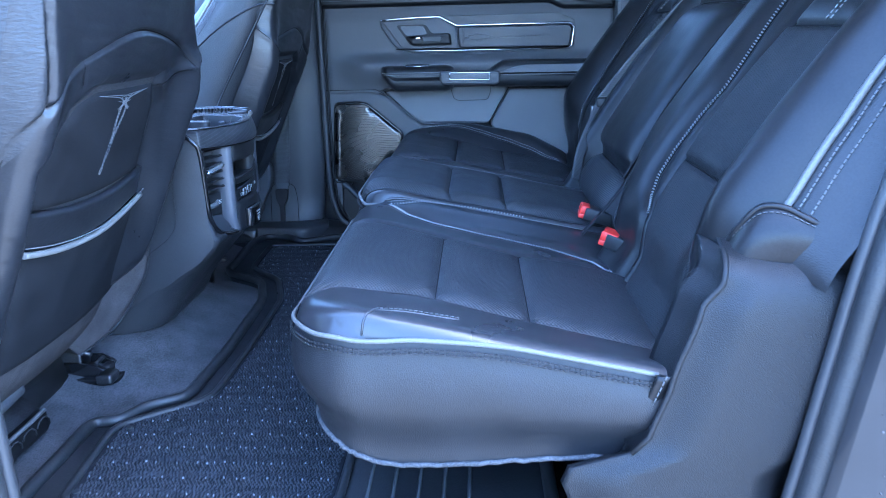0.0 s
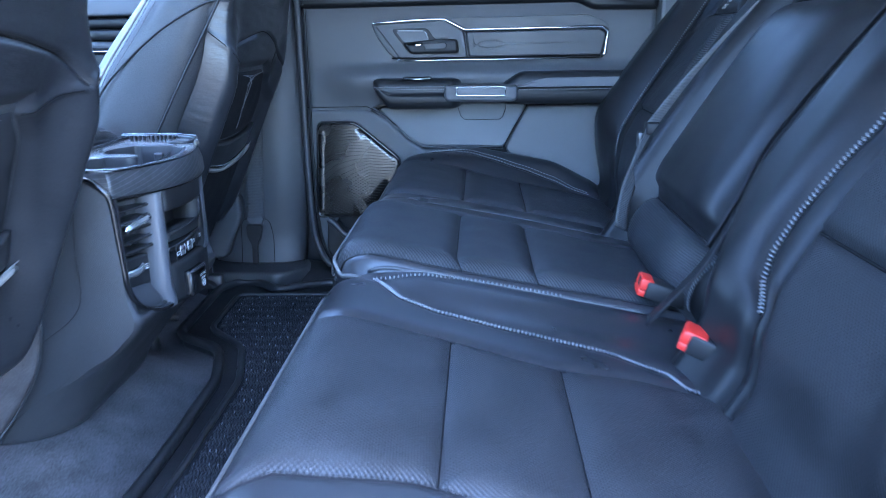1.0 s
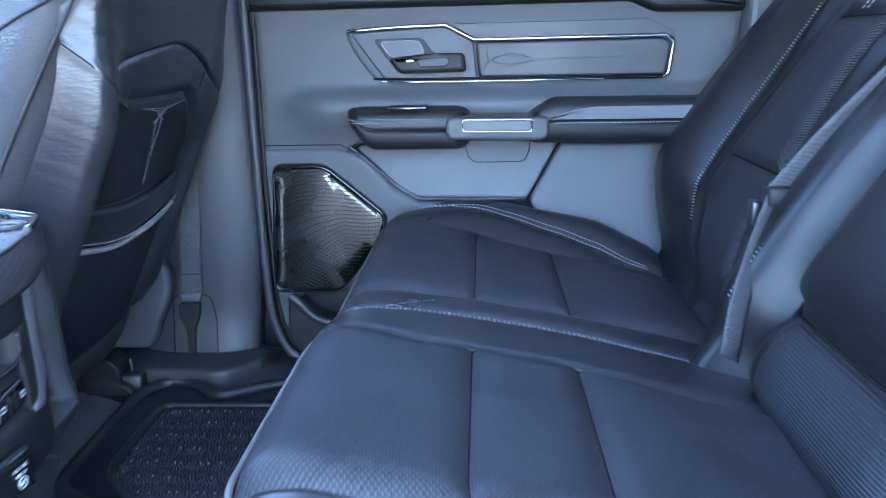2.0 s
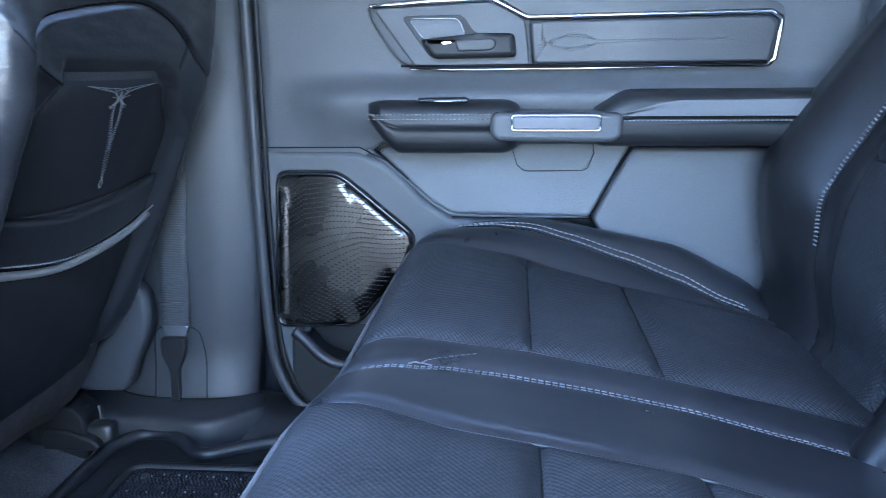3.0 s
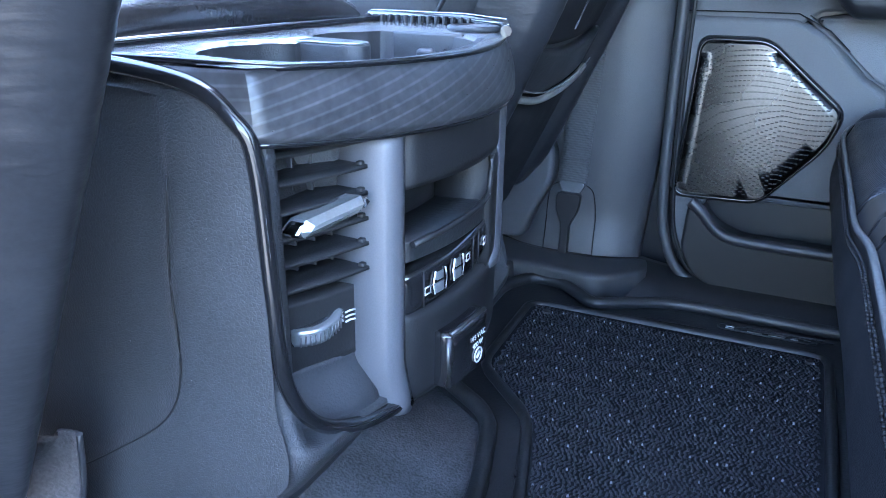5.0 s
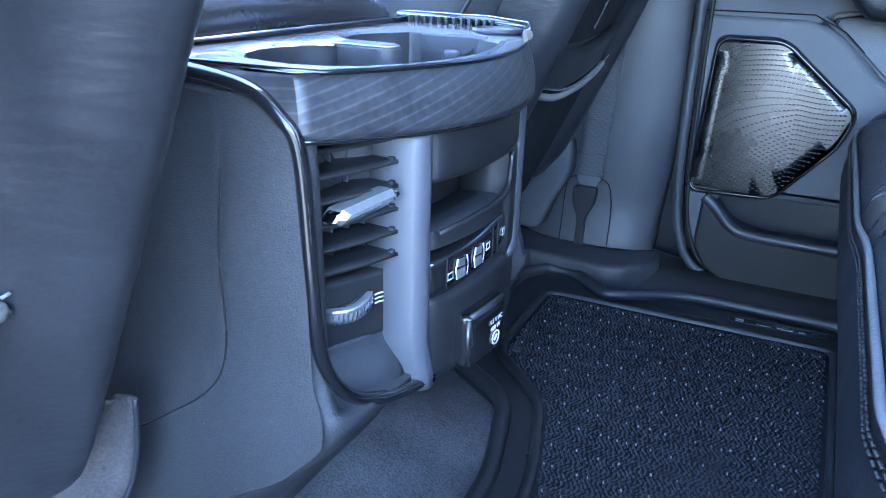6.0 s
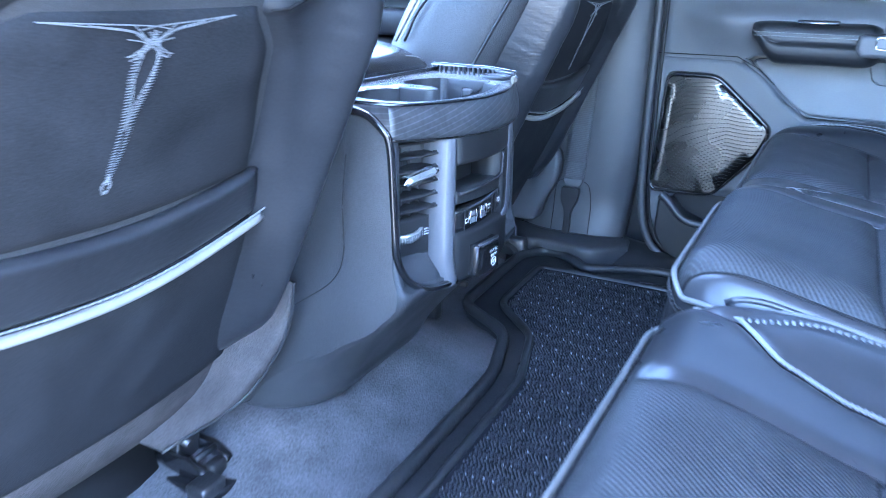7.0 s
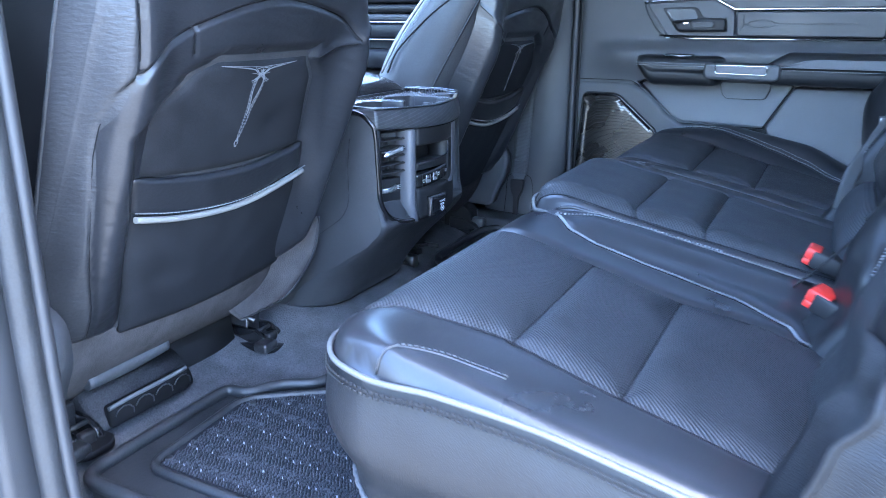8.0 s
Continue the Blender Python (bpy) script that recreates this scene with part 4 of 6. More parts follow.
def front_seat(cy, sg, label, rise=0.0, flare=0.0):
    """A front seat seen from behind; sg = 1 has its outer side towards smaller y."""
    root = thing("captain_chair", (-0.62, cy, 0.0), label, "seat", "front seats")
    O = V((-0.509, 0, 0.35))

    def face(s, y, h=0.0):
        """A point on the rear face: s up from the piping, y from the middle outwards to the tunnel."""
        bow = -0.022 * (abs(y) / 0.25) ** 2.5 - 0.020 * step(0.20, 0.26, abs(y))
        bow -= 0.25 * max(0.0, s - 0.16) ** 2
        return O + FU * s + FN * (bow + h) + V((0, cy + sg * y, 0))

    up = lambda z: (z - 0.35) / math.cos(FA)
    half = through_points([(-0.22, 0.262), (0.0, 0.250), (0.2, 0.245), (0.45, 0.225), (0.62, 0.20)])

    def ring(a, b):
        s = -0.20 + 0.83 * a
        w = half(s)
        t = 2 * math.pi * b
        c, d = math.cos(t), math.sin(t)
        k = (abs(c) ** 5 + abs(d) ** 5) ** (-1 / 5)
        thick = 0.122 - 0.035 * step(0.05, 0.40, s)
        yy = c * k * w
        h = d * k * thick - thick
        rear = face(s, yy, 0)
        base = O + FU * s + V((0, cy + sg * yy, 0))
        back = rear - base
        f = (d * k + 1) / 2
        front = 0.05 * (abs(yy) / w) ** 4 * (1 - f)
        if c > 0:
            base = base + V((0, sg * flare * (0.35 + 0.65 * step(1.0, 0.70, f)) * step(up(0.10), up(0.27), s) * step(0.0, 0.5, c), 0))
        return base + FN * h + back * max(0.0, f) - FN * front * -1
    part("back_shell", sheet(ring, 60, 64), FLANK, root, "grey grained leather side of the seat back")
    part("top", sheet(lambda a, b: ring(1, b) * a + (O + FU * 0.645 + FN * -0.08 + V((0, cy, 0))) * (1 - a), 6, 64), LEATHER, root)

    # stuffed rear pad with its ring and seams
    L = through_points([(up(0.16), -0.142), (up(0.34), -0.166), (up(0.40), -0.180), (up(0.46), -0.188), (up(0.522), -0.120), (up(0.538), -0.080), (up(0.56), -0.025), (up(0.60), 0.03)])
    R = through_points([(up(0.16), 0.212), (up(0.20), 0.206), (up(0.35), 0.170), (up(0.41), 0.150), (up(0.50), 0.130), (up(0.538), 0.100)])
    arcs = [[V(p) for p in q] for q in (
        spline([(-0.200, 0.18, 0), (-0.218, 0.30, 0), (-0.226, 0.45, 0), (-0.208, 0.53, 0), (-0.13, 0.58, 0), (0.0, 0.612, 0), (0.145, 0.592, 0), (0.192, 0.565, 0)], 6),
        [(-0.208, 0.53, 0), (-0.211, 0.60, 0), (-0.212, 0.80, 0)], [(-0.133, 0.578, 0), (-0.128, 0.55, 0)])]

    def to_line(p, pts):
        best = 1.0
        for a, b in zip(pts, pts[1:]):
            d = b - a
            t = max(0.0, min(1.0, (p - a).dot(d) / d.length_squared))
            best = min(best, (p - a - d * t).length)
        return best
    wing = [V((0.108, 0.534, 0)), V((0.15, 0.550, 0)), V((0.192, 0.565, 0)), V((0.23, 0.60, 0))]

    def pad_at(a, b):
        s = up(0.165) + (up(0.70) - up(0.165)) * a
        z = 0.35 + s * math.cos(FA)
        w = half(s) - 0.010
        y = -w + 2 * w * b
        out = max((L(min(s, up(0.60))) - y) * (1 - 0.6 * step(0.50, 0.54, z)), y - R(min(s, up(0.54))), (z - 0.540) * 1.0)
        h = 0.012 * step(-0.004, 0.022, out) - 0.010 * step(0.05, 0.13, out) * step(0.55, 0.66, z)
        q = V((y, z, 0))
        for arc, deep in zip(arcs, (0.0065, 0.0055, 0.0022)):
            h -= deep * math.exp(-(to_line(q, arc) / 0.0030) ** 2)
        h += 0.0035 * math.exp(-(to_line(q, wing) / 0.005) ** 2)
        fade = step(0.14, 0.24, z) * (1 - 0.85 * step(0.52, 0.65, z))
        h += fade * (0.042 * math.exp(-((y - 0.206) / 0.034) ** 2) + 0.020 * math.exp(-((y + 0.200) / 0.030) ** 2))
        h -= 0.022 * step(0.93, 1.0, abs(2 * b - 1)) + 0.010 * (1 - step(0, 0.03, a))
        h += (0.0007 * noise.noise((y * 14, z * 40, cy)) + 0.0007 * noise.noise((y * 22, z * 120, cy + 3))) * step(0.0, 0.05, out)
        return face(s, y, h - 0.003)
    part("rear_pad", sheet(pad_at, 270, 190), PAD, root, "padded black leather ring round the pocket")

    def on_pad(y, z, off):
        w = half(up(z)) - 0.010
        return pad_at((z - 0.165) / 0.535, (y + w) / (2 * w)) + FN * off
    for arc in arcs + [wing]:
        run = spline([(q.x, q.y, 0) for q in arc if q.y < 0.69], 4)
        part("pad_seam", tube([on_pad(q.x, q.y, 0.0004) for q in run], 0.0010, 6), SEAM, root)

    outer_line = through_points([(0.10, -0.196), (0.18, -0.200), (0.30, -0.216), (0.45, -0.224), (0.53, -0.210), (0.60, -0.211), (0.80, -0.212)])

    def strip_at(a, b):
        z = 0.165 + 0.535 * a
        w = half(up(z)) - 0.010
        y = -w - 0.006 + (outer_line(z) - 0.002 + w + 0.006) * b
        q = pad_at(a, max(0.0, (y + w) / (2 * w)))
        return q + FN * (0.004 * math.sin(math.pi * (0.12 + 0.88 * b))) + V((0, -sg * 0.006 * (1 - b), 0))
    part("outer_strip", sheet(strip_at, 120, 14), GREY, root, "grey grained leather strip")

    def side_strip(a, b):
        """The same strip carried on round the outer corner of the back."""
        z = 0.165 + 0.535 * a
        edge = strip_at(a, 0)
        deep = 0.012 + 0.034 * step(0.25, 0.62, z)
        wrap = edge - FN * deep * b + V((0, -sg * 0.010 * math.sin(math.pi * 0.5 * b), 0))
        return wrap
    part("side_strip", sheet(side_strip, 60, 10), GREY, root, "grey grained leather strip")
    part("side_panel", sheet(lambda a, b: side_strip(a, 1) - FN * (0.17 * b) + V((0, sg * 0.004 * (1 - 2 * b), 0)), 40, 12), LEATHER, root, "black leather outer side")
    part("side_welt", tube([side_strip(k / 40, 1) for k in range(41)], 0.0026, 8), GREY, root)

    # upper panel, pocket and its band
    sag = lambda y: 0.020 * (1 - ((y - 0.02) / 0.18) ** 2) - 0.014 * step(0.0, 0.16, y)

    def flat(s0, s1, lift, puff, sag0, sag1, n=24):
        def at(a, b):
            s = s0 + (s1 - s0) * a
            y = L(s) + (R(s) - L(s)) * b
            s -= sag(y) * (sag0 + (sag1 - sag0) * a)
            e = min(a, 1 - a, b, 1 - b)
            return face(s, y, lift + puff * math.sqrt(max(0, 1 - (1 - min(1, e / 0.12)) ** 2)))
        return panel(at, -FN * 0.012, n, n + 8)
    part("upper_panel", flat(up(0.392 + rise), up(0.540), -0.004, 0.008, 0.4, 0.0), SUEDE, root, "dark suede-like panel with embroidery")
    part("pocket", flat(up(0.160), up(0.348 + rise), 0.004, 0.006, 0.15, 0.9), SUEDE, root, "dark suede-like map pocket")
    part("pocket_band", flat(up(0.350 + rise), up(0.396 + rise), 0.006, 0.005, 0.9, 0.7), PAD, root, "black leather band along the pocket")
    rim = lambda s, n=40, off=0.014: [face(s - sag(y) * 0.9, y, off) for y in [L(s) + (R(s) - L(s)) * k / n for k in range(n + 1)]]
    part("pocket_piping", tube(rim(up(0.345 + rise)), 0.0045, 8), PIPING, root, "pale grey piping cord")
    part("pocket_stitching", stitches(rim(up(0.3555 + rise), off=0.0165), 0.0042, 0.0020, 0.0009), CORD, root, kind="stuff")

    # thread ornament on the upper panel
    bm = bmesh.new()
    E = lambda y, z: face(up(0.535 + (z - 0.535) * 0.87), y * 0.92, 0.0062)

    def thread(pts, r=0.00045):
        stitches(spline([E(a, b) for a, b in pts], 10), 0.0034, 0.0008, r, bm=bm)

    def ladder(pts, wide):
        run = spline([(a, b, 0) for a, b in pts], 40)
        last = None
        for i, q in enumerate(run):
            if last is None or (q - last).length > 0.0019:
                w = wide * (0.5 + 0.5 * math.sin(math.pi * i / (len(run) - 1)))
                tube([E(q.x - w, q.y - 0.0003), E(q.x, q.y), E(q.x + w, q.y + 0.0003)], 0.00038, 4, bm=bm)
                last = q
    for m in (1, -1):
        thread([(0.078 * m - 0.006, 0.533), (0.035 * m, 0.5305), (0.004 * m, 0.5285), (-0.012 * m, 0.526)])
        thread([(0.078 * m - 0.006, 0.533), (0.038 * m, 0.5280), (0.014 * m, 0.5235), (-0.010 * m, 0.512), (-0.017 * m, 0.507)])
        thread([(0.046 * m - 0.004, 0.530), (0.018 * m, 0.5255), (0.0, 0.517), (-0.011 * m, 0.5185), (-0.020 * m, 0.520)])
        thread([(0.016 * m, 0.528), (0.006 * m, 0.519), (0.009 * m, 0.511), (0.019 * m, 0.508)])
        ladder([(-0.004 * m, 0.524), (0.007 * m, 0.512), (0.0100 * m - 0.002, 0.500), (0.0080 * m - 0.004, 0.484), (0.0042 * m - 0.007, 0.466), (0.0030 * m - 0.010, 0.442), (0.0018 * m - 0.014, 0.422), (-0.015, 0.411)], 0.0022)
        ladder([(0.014 * m, 0.523), (0.0, 0.515), (-0.010 * m, 0.508), (-0.017 * m, 0.505)], 0.0016)
        thread([(0.0, 0.524), (0.0065 * m, 0.508), (0.0065 * m - 0.003, 0.492), (0.002 * m - 0.006, 0.474), (-0.009, 0.455)])
        thread([(-0.0150, 0.417), (0.0034 * m - 0.0155, 0.411), (0.002 * m - 0.016, 0.406), (-0.0162, 0.402)], 0.0006)
    part("embroidery", bm, SILK, root, "pale thread ornament", kind="stuff")

    # felt flap under the pocket
    def flap(a, b):
        y = -0.235 + 0.50 * b
        top = up(0.172) + 0.075 * step(0.18, 0.27, y)
        low = up(0.045) - 0.03 * (1 - step(0.0, 0.3, b)) + 0.02 * math.sin(math.pi * b) + 0.020 * step(0.17, 0.27, y)
        s = top + (low - top) * a
        return face(s, y, -0.004 + 0.012 * math.sin(math.pi * a) - 0.02 * a - 0.006 * step(0.20, 0.27, y))
    part("flap", panel(flap, -FN * 0.004, 10, 30), FELT, root, "grey felt flap")

    tail_in = spline([(-0.644, 0.10, 0.110), (-0.634, 0.15, 0.150), (-0.628, 0.19, 0.185), (-0.605, 0.228, 0.215), (-0.560, 0.248, 0.243)], 6)
    tail_out = spline([(-0.634, 0.140, 0.068), (-0.612, 0.240, 0.086), (-0.567, 0.260, 0.156), (-0.547, 0.260, 0.204), (-0.538, 0.257, 0.246)], 6)

    def tail(a, b):
        i = round(a * (len(tail_in) - 1))
        q = tail_in[i].lerp(tail_out[i], b)
        return V((q.x + 0.006 * math.sin(2 * math.pi * b) * a, cy + sg * q.y, q.z))
    part("flap_tail", panel(tail, (-0.003, sg * 0.002, 0), len(tail_in) - 1, 10), FELT, root, "grey felt tail folded up the side")
    part("tail_welt", tube([tail(k / 24, 1) for k in range(25)], 0.0018, 8), PLASTIC, root)
    # Black block in place of the shade on the carpet under the seat.
    part("under_seat_shade", slab(rounded([(-0.82, 0.0), (-0.82, 0.10), (-0.71, 0.10), (-0.688, 0.05), (-0.678, 0.0)], 0.01), "y", cy + sg * 0.09 - 0.08, 0.16, 0.006), BLACK, root, "black block standing in for shade under the seat")
    part("under_roll", tube(spline([(-0.655, cy - 0.165, 0.078), (-0.650, cy - 0.09, 0.080), (-0.650, cy - 0.02, 0.085)], 8), 0.013, 12, up=(0, 0, 1)), TRIM, root, "pale grey foam roll under the flap")

    # side seams and stitching on the tunnel side
    bm = bmesh.new()
    w = 0.262

    def side(d, z, o=0.0):
        s = up(z)
        return O + FU * s - FN * d + V((0, cy + sg * (half(s) + o), 0))
    part("side_seam", tube(spline([side(0.062, 0.30), side(0.054, 0.44), side(0.036, 0.60), side(0.028, 0.68)], 8), 0.0022, 6), BLACK, root)
    part("side_seam", tube(spline([side(0.172, 0.40), side(0.165, 0.46), side(0.112, 0.565), side(0.050, 0.640), side(0.010, 0.66)], 8), 0.0022, 6), BLACK, root)
    for d in (0.0, 0.008):
        stitches(spline([side(0.180 - d, 0.40, -0.004), side(0.170 - d, 0.48, -0.004), side(0.150 - d, 0.56, -0.004), side(0.130 - d, 0.66, -0.006)], 12), 0.005, 0.003, 0.0009, bm=bm)
    part("side_stitching", bm, THREAD, root, kind="stuff")
    part("side_piping", tube(spline([side(0.192, 0.39, -0.012), side(0.180, 0.48, -0.012), side(0.160, 0.56, -0.012), side(0.138, 0.66, -0.014)], 8), 0.0028, 8), PIPING, root)

    # cushion and base
    def seat_at(a, b):
        x = -0.62 - 0.50 * a
        t = 2 * b - 1
        z = 0.33 + 0.04 * a - 0.05 * abs(t) ** 4 - 0.05 * max(0, a - 0.85) / 0.15
        return V((x, cy + t * 0.255, z))
    part("cushion", panel(seat_at, (0, 0, -0.12), 16, 20), LEATHER, root, "black leather cushion")
    part("base", box((-1.08, cy - 0.20, 0.09), (-0.66, cy + 0.20, 0.20), 0.02), BLACK, root)
    for k in (-1, 1):
        y = cy + k * 0.20
        rail = part("rail", box((-1.10, y - 0.018, 0.012), (-0.66, y + 0.018, 0.055), 0.004), STEEL, root, "dark steel slide rail")
        part("rod", tube([(-0.78, y - 0.016, 0.064), (-0.68, y - 0.016, 0.058), (-0.64, y - 0.016, 0.050)], 0.005, 8), STEEL, rail)
        if cy < 1.5:
            # Near-black plate: the track's base, with the shade around it in its colour.
            part("track_base_shade", slab(rounded([(-0.80, y - 0.036), (-0.80, y + 0.036), (-0.606, y + 0.036), (-0.590, y + 0.020), (-0.590, y - 0.020), (-0.606, y - 0.036)], 0.012), "z", 0.008, -0.010, 0.003), SEAM, rail)
            for o in (-0.019, 0.019):
                part("track_lip", slab(rounded([(-0.80, 0.004), (-0.80, 0.036), (-0.640, 0.034), (-0.616, 0.022), (-0.612, 0.004)], 0.006), "y", y + o - 0.005, 0.010, 0.002), GLOSS, rail)
            for k2 in range(4):
                part("track_pin", tube([(-0.72 + 0.028 * k2, y - 0.016, 0.030), (-0.72 + 0.028 * k2, y, 0.030), (-0.72 + 0.028 * k2, y + 0.016, 0.030)], 0.004, 8), BLACK, rail)
            part("track_stop", box((-0.628, y - 0.012, 0.004), (-0.612, y + 0.012, 0.026), 0.004), BLACK, rail)
            part("bolt", box((-0.624, y - 0.046, 0.002), (-0.594, y - 0.010, 0.021), 0.005, 3), STEEL, rail, "silver foot of the rail")
            continue
        part("rail_cover", slab(rounded([(-0.70, 0.0), (-0.70, 0.034), (-0.655, 0.032), (-0.618, 0.018), (-0.606, 0.0)], 0.008), "y", y - 0.030, 0.060, 0.005), BLACK, rail)
        part("bracket", box((-0.74, y - 0.012, 0.035), (-0.64, y + 0.012, 0.060), 0.004), BLACK, rail)
        part("bolt", box((-0.645, y - 0.014, 0.0), (-0.60, y + 0.014, 0.034), 0.006), STEEL, rail)
        part("shoe", slab(rounded([(-0.72, -0.016), (-0.72, 0.075), (-0.652, 0.068), (-0.634, 0.050), (-0.634, -0.016)], 0.008), "y", y - 0.024, 0.050, 0.004), BLACK, rail, "black plastic rail shoe")
        part("shoe_edge", box((-0.637, y + 0.020, -0.012), (-0.632, y + 0.026, 0.050), 0.001), SATIN, rail)
    outer = cy - sg * 0.262
    part("hinge_cover", slab(rounded([(-0.72, 0.06), (-0.72, 0.245), (-0.600, 0.245), (-0.556, 0.222), (-0.556, 0.165), (-0.590, 0.10), (-0.600, 0.06)], 0.02), "y", outer - 0.014, 0.032, 0.009, 4), TRIM, root, "grey plastic hinge cover")
    return root


front_seat(1.107, 1, "black leather front seat back with suede map pocket and embroidery", flare=0.014)
front_seat(2.024, -1, "black leather front seat back leaning beside the centre pillar", 0.014)

# air duct under the near front seat
duct = thing("floor_air_duct", (-0.64, 1.03, 0.0), "carpeted floor air outlet with black honeycomb grille under the front seat", "air vent")
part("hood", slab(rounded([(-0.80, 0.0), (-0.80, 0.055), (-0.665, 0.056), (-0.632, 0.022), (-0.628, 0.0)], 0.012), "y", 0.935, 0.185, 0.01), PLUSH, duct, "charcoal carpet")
# Solid box, coloured near black for the shade inside the outlet.
part("mouth", box((-0.640, 0.952, 0.004), (-0.621, 1.108, 0.040), 0.006), SEAM, duct, "near-black block for the shaded inside of the outlet")
part("lip", tube(spline([(-0.6215, 0.950, 0.0395), (-0.6210, 0.99, 0.0415), (-0.6210, 1.04, 0.0412), (-0.6215, 1.100, 0.0420)], 6), 0.0034, 8), PALE, duct, "worn pale upper edge")
for k in range(4):
    c = 0.974 + 0.038 * k
    part("vane", tube([(-0.6192, c + 0.0175 * math.cos(a), 0.020 + 0.014 * math.sin(a)) for a in [j * math.pi / 5 - 0.3 for j in range(6)]], 0.0011, 5), PLASTIC, duct)


# ---- centre console ----
KY, KW = 1.570, 0.168


def rear_x(y):
    return -0.408 - 2.25 * (y - KY) ** 2


console = thing("centre_console", (-0.6, KY, 0.04), "dark plastic centre console with rear air vent, cup holders and sockets", "console")
PROFILE = [(-1.00, 0.438), (-0.80, 0.438), (-0.62, 0.438), (-0.54, 0.438), (-0.49, 0.436), (-0.458, 0.428), (-0.441, 0.408), (-0.438, 0.36), (-0.437, 0.30), (-0.436, 0.262), (-0.430, 0.238), (-0.430, 0.222), (-0.450, 0.191), (-0.483, 0.152), (-0.516, 0.113), (-0.540, 0.080), (-0.554, 0.054), (-0.576, 0.038), (-0.66, 0.03), (-1.00, 0.03)]
prof = spline([V((a, 0, b)) for a, b in PROFILE], 5)


def body_at(a, b):
    q = prof[round(a * (len(prof) - 1))]
    t = 2 * b - 1
    rearness = step(-0.56, -0.445, q.x)
    wide = 0.10 + 0.40 * (1 - step(0.14, 0.22, q.z))
    e = max(0.0, (abs(t) - 1 + wide) / wide)
    edge = 1 - math.sqrt(max(0.0, 1 - e * e))
    y = KY + t * (KW - 0.0060 * step(-0.50, -0.44, q.x))
    inner = 1 - step(0.86, 0.93, abs(t))
    if 0.236 < q.z < 0.43 and q.x > -0.47:
        x = q.x + (rear_x(y) - 0.036 - q.x) * inner * rearness
    else:
        x = q.x + 0.016 * step(0.20, 0.24, q.z) * rearness * (1 - t * t)
    if q.z > 0.43 and q.x > -0.70:
        q = V((q.x, q.y, q.z - 0.085 * (1 - step(0.88, 0.96, abs(t)))))
    return V((x - (0.014 * rearness + 0.090 * (1 - step(0.05, 0.22, q.z)) * step(-0.74, -0.58, q.x)) * edge, y, q.z - 0.012 * edge * step(0.40, 0.43, q.z)))


part("shell", sheet(body_at, len(prof) - 1, 60), CHEEK, console, "dark grained plastic housing")
REAR_EDGE = through_points([(0.020, -0.68), (0.030, -0.62), (0.038, -0.576), (0.054, -0.554), (0.080, -0.540), (0.113, -0.516), (0.152, -0.483), (0.191, -0.450), (0.222, -0.430), (0.238, -0.430), (0.262, -0.436), (0.36, -0.438), (0.408, -0.441), (0.428, -0.458), (0.436, -0.49), (0.438, -0.54)])
SEAM_EDGE = through_points([(0.03, -0.86), (0.165, -0.62), (0.205, -0.560), (0.24, -0.515), (0.275, -0.499), (0.33, -0.499), (0.385, -0.493), (0.438, -0.49)])


def cheek_at(sign):
    def at(a, b):
        z = 0.03 + 0.396 * a
        x = -1.0 + (REAR_EDGE(z) - 0.004 - 0.084 * (1 - step(0.05, 0.22, z)) + 1.0) * (1 - (1 - b) ** 2)
        inward = 0.0035 * step(-0.001, 0.006, SEAM_EDGE(z) - x) + 0.05 * max(0.0, -0.50 - x) ** 1.4 + 0.0045 * max(0.0, 1 - (REAR_EDGE(z) - x) / 0.055) ** 2
        return V((x, KY + sign * (KW - inward), z))
    return at


for sign in (-1, 1):
    part("cheek", sheet(cheek_at(sign), 40, 70), CHEEK, console, "dark grained plastic side")
cheek = KY - KW - 0.0005
part("cheek_seam", tube(spline([(-0.493, cheek, 0.385), (-0.499, cheek, 0.33), (-0.499, cheek, 0.275), (-0.515, cheek, 0.24), (-0.560, cheek, 0.205), (-0.62, cheek, 0.165)], 6), 0.0007, 6), BLACK, console)


def on_rear(y, z, h=0.0):
    return V((rear_x(y), y, z)) + V((1, 4.5 * (y - KY), 0)).normalized() * h


def plate(y0, y1, z0, z1, h, depth, mat, name, parent=None, lab="", n=10, slope=0.0, crown=0.0):
    """A piece of the curved rear face, standing h out from it and depth thick."""
    def at(a, b):
        y = y0 + (y1 - y0) * a
        z = z0 + (z1 - z0) * b + slope * (y - y0)
        e = min(a * (y1 - y0), (1 - a) * (y1 - y0), b * (z1 - z0), (1 - b) * (z1 - z0))
        return on_rear(y, z, h - crown * (1 - min(1.0, e / 0.006)) ** 2)
    nrm = V((1, 4.5 * ((y0 + y1) / 2 - KY), 0)).normalized()
    return part(name, panel(at, nrm * -depth, n, 12), mat, console if parent is None else parent, lab)


plate(1.500, 1.715, 0.222, 0.412, -0.034, 0.004, BLACK, "rear_panel", lab="matt black rear panel", n=30)
plate(1.414, 1.484, 0.222, 0.412, -0.032, 0.004, BLACK, "rear_panel", lab="matt black vent well", n=10)
edging = spline([(-0.66, cheek, 0.4385), (-0.55, cheek, 0.4375), (-0.478, cheek + 0.001, 0.431), (-0.452, cheek + 0.003, 0.416), (-0.443, cheek + 0.006, 0.396), (-0.440, cheek + 0.008, 0.33), (-0.438, cheek + 0.012, 0.276), (-0.432, cheek + 0.030, 0.244), (-0.422, cheek + 0.060, 0.230), (-0.412, cheek + 0.100, 0.226)], 8)
part("edging", tube(edging, 0.0044, 10), GLOSS, console, "gloss black edging")
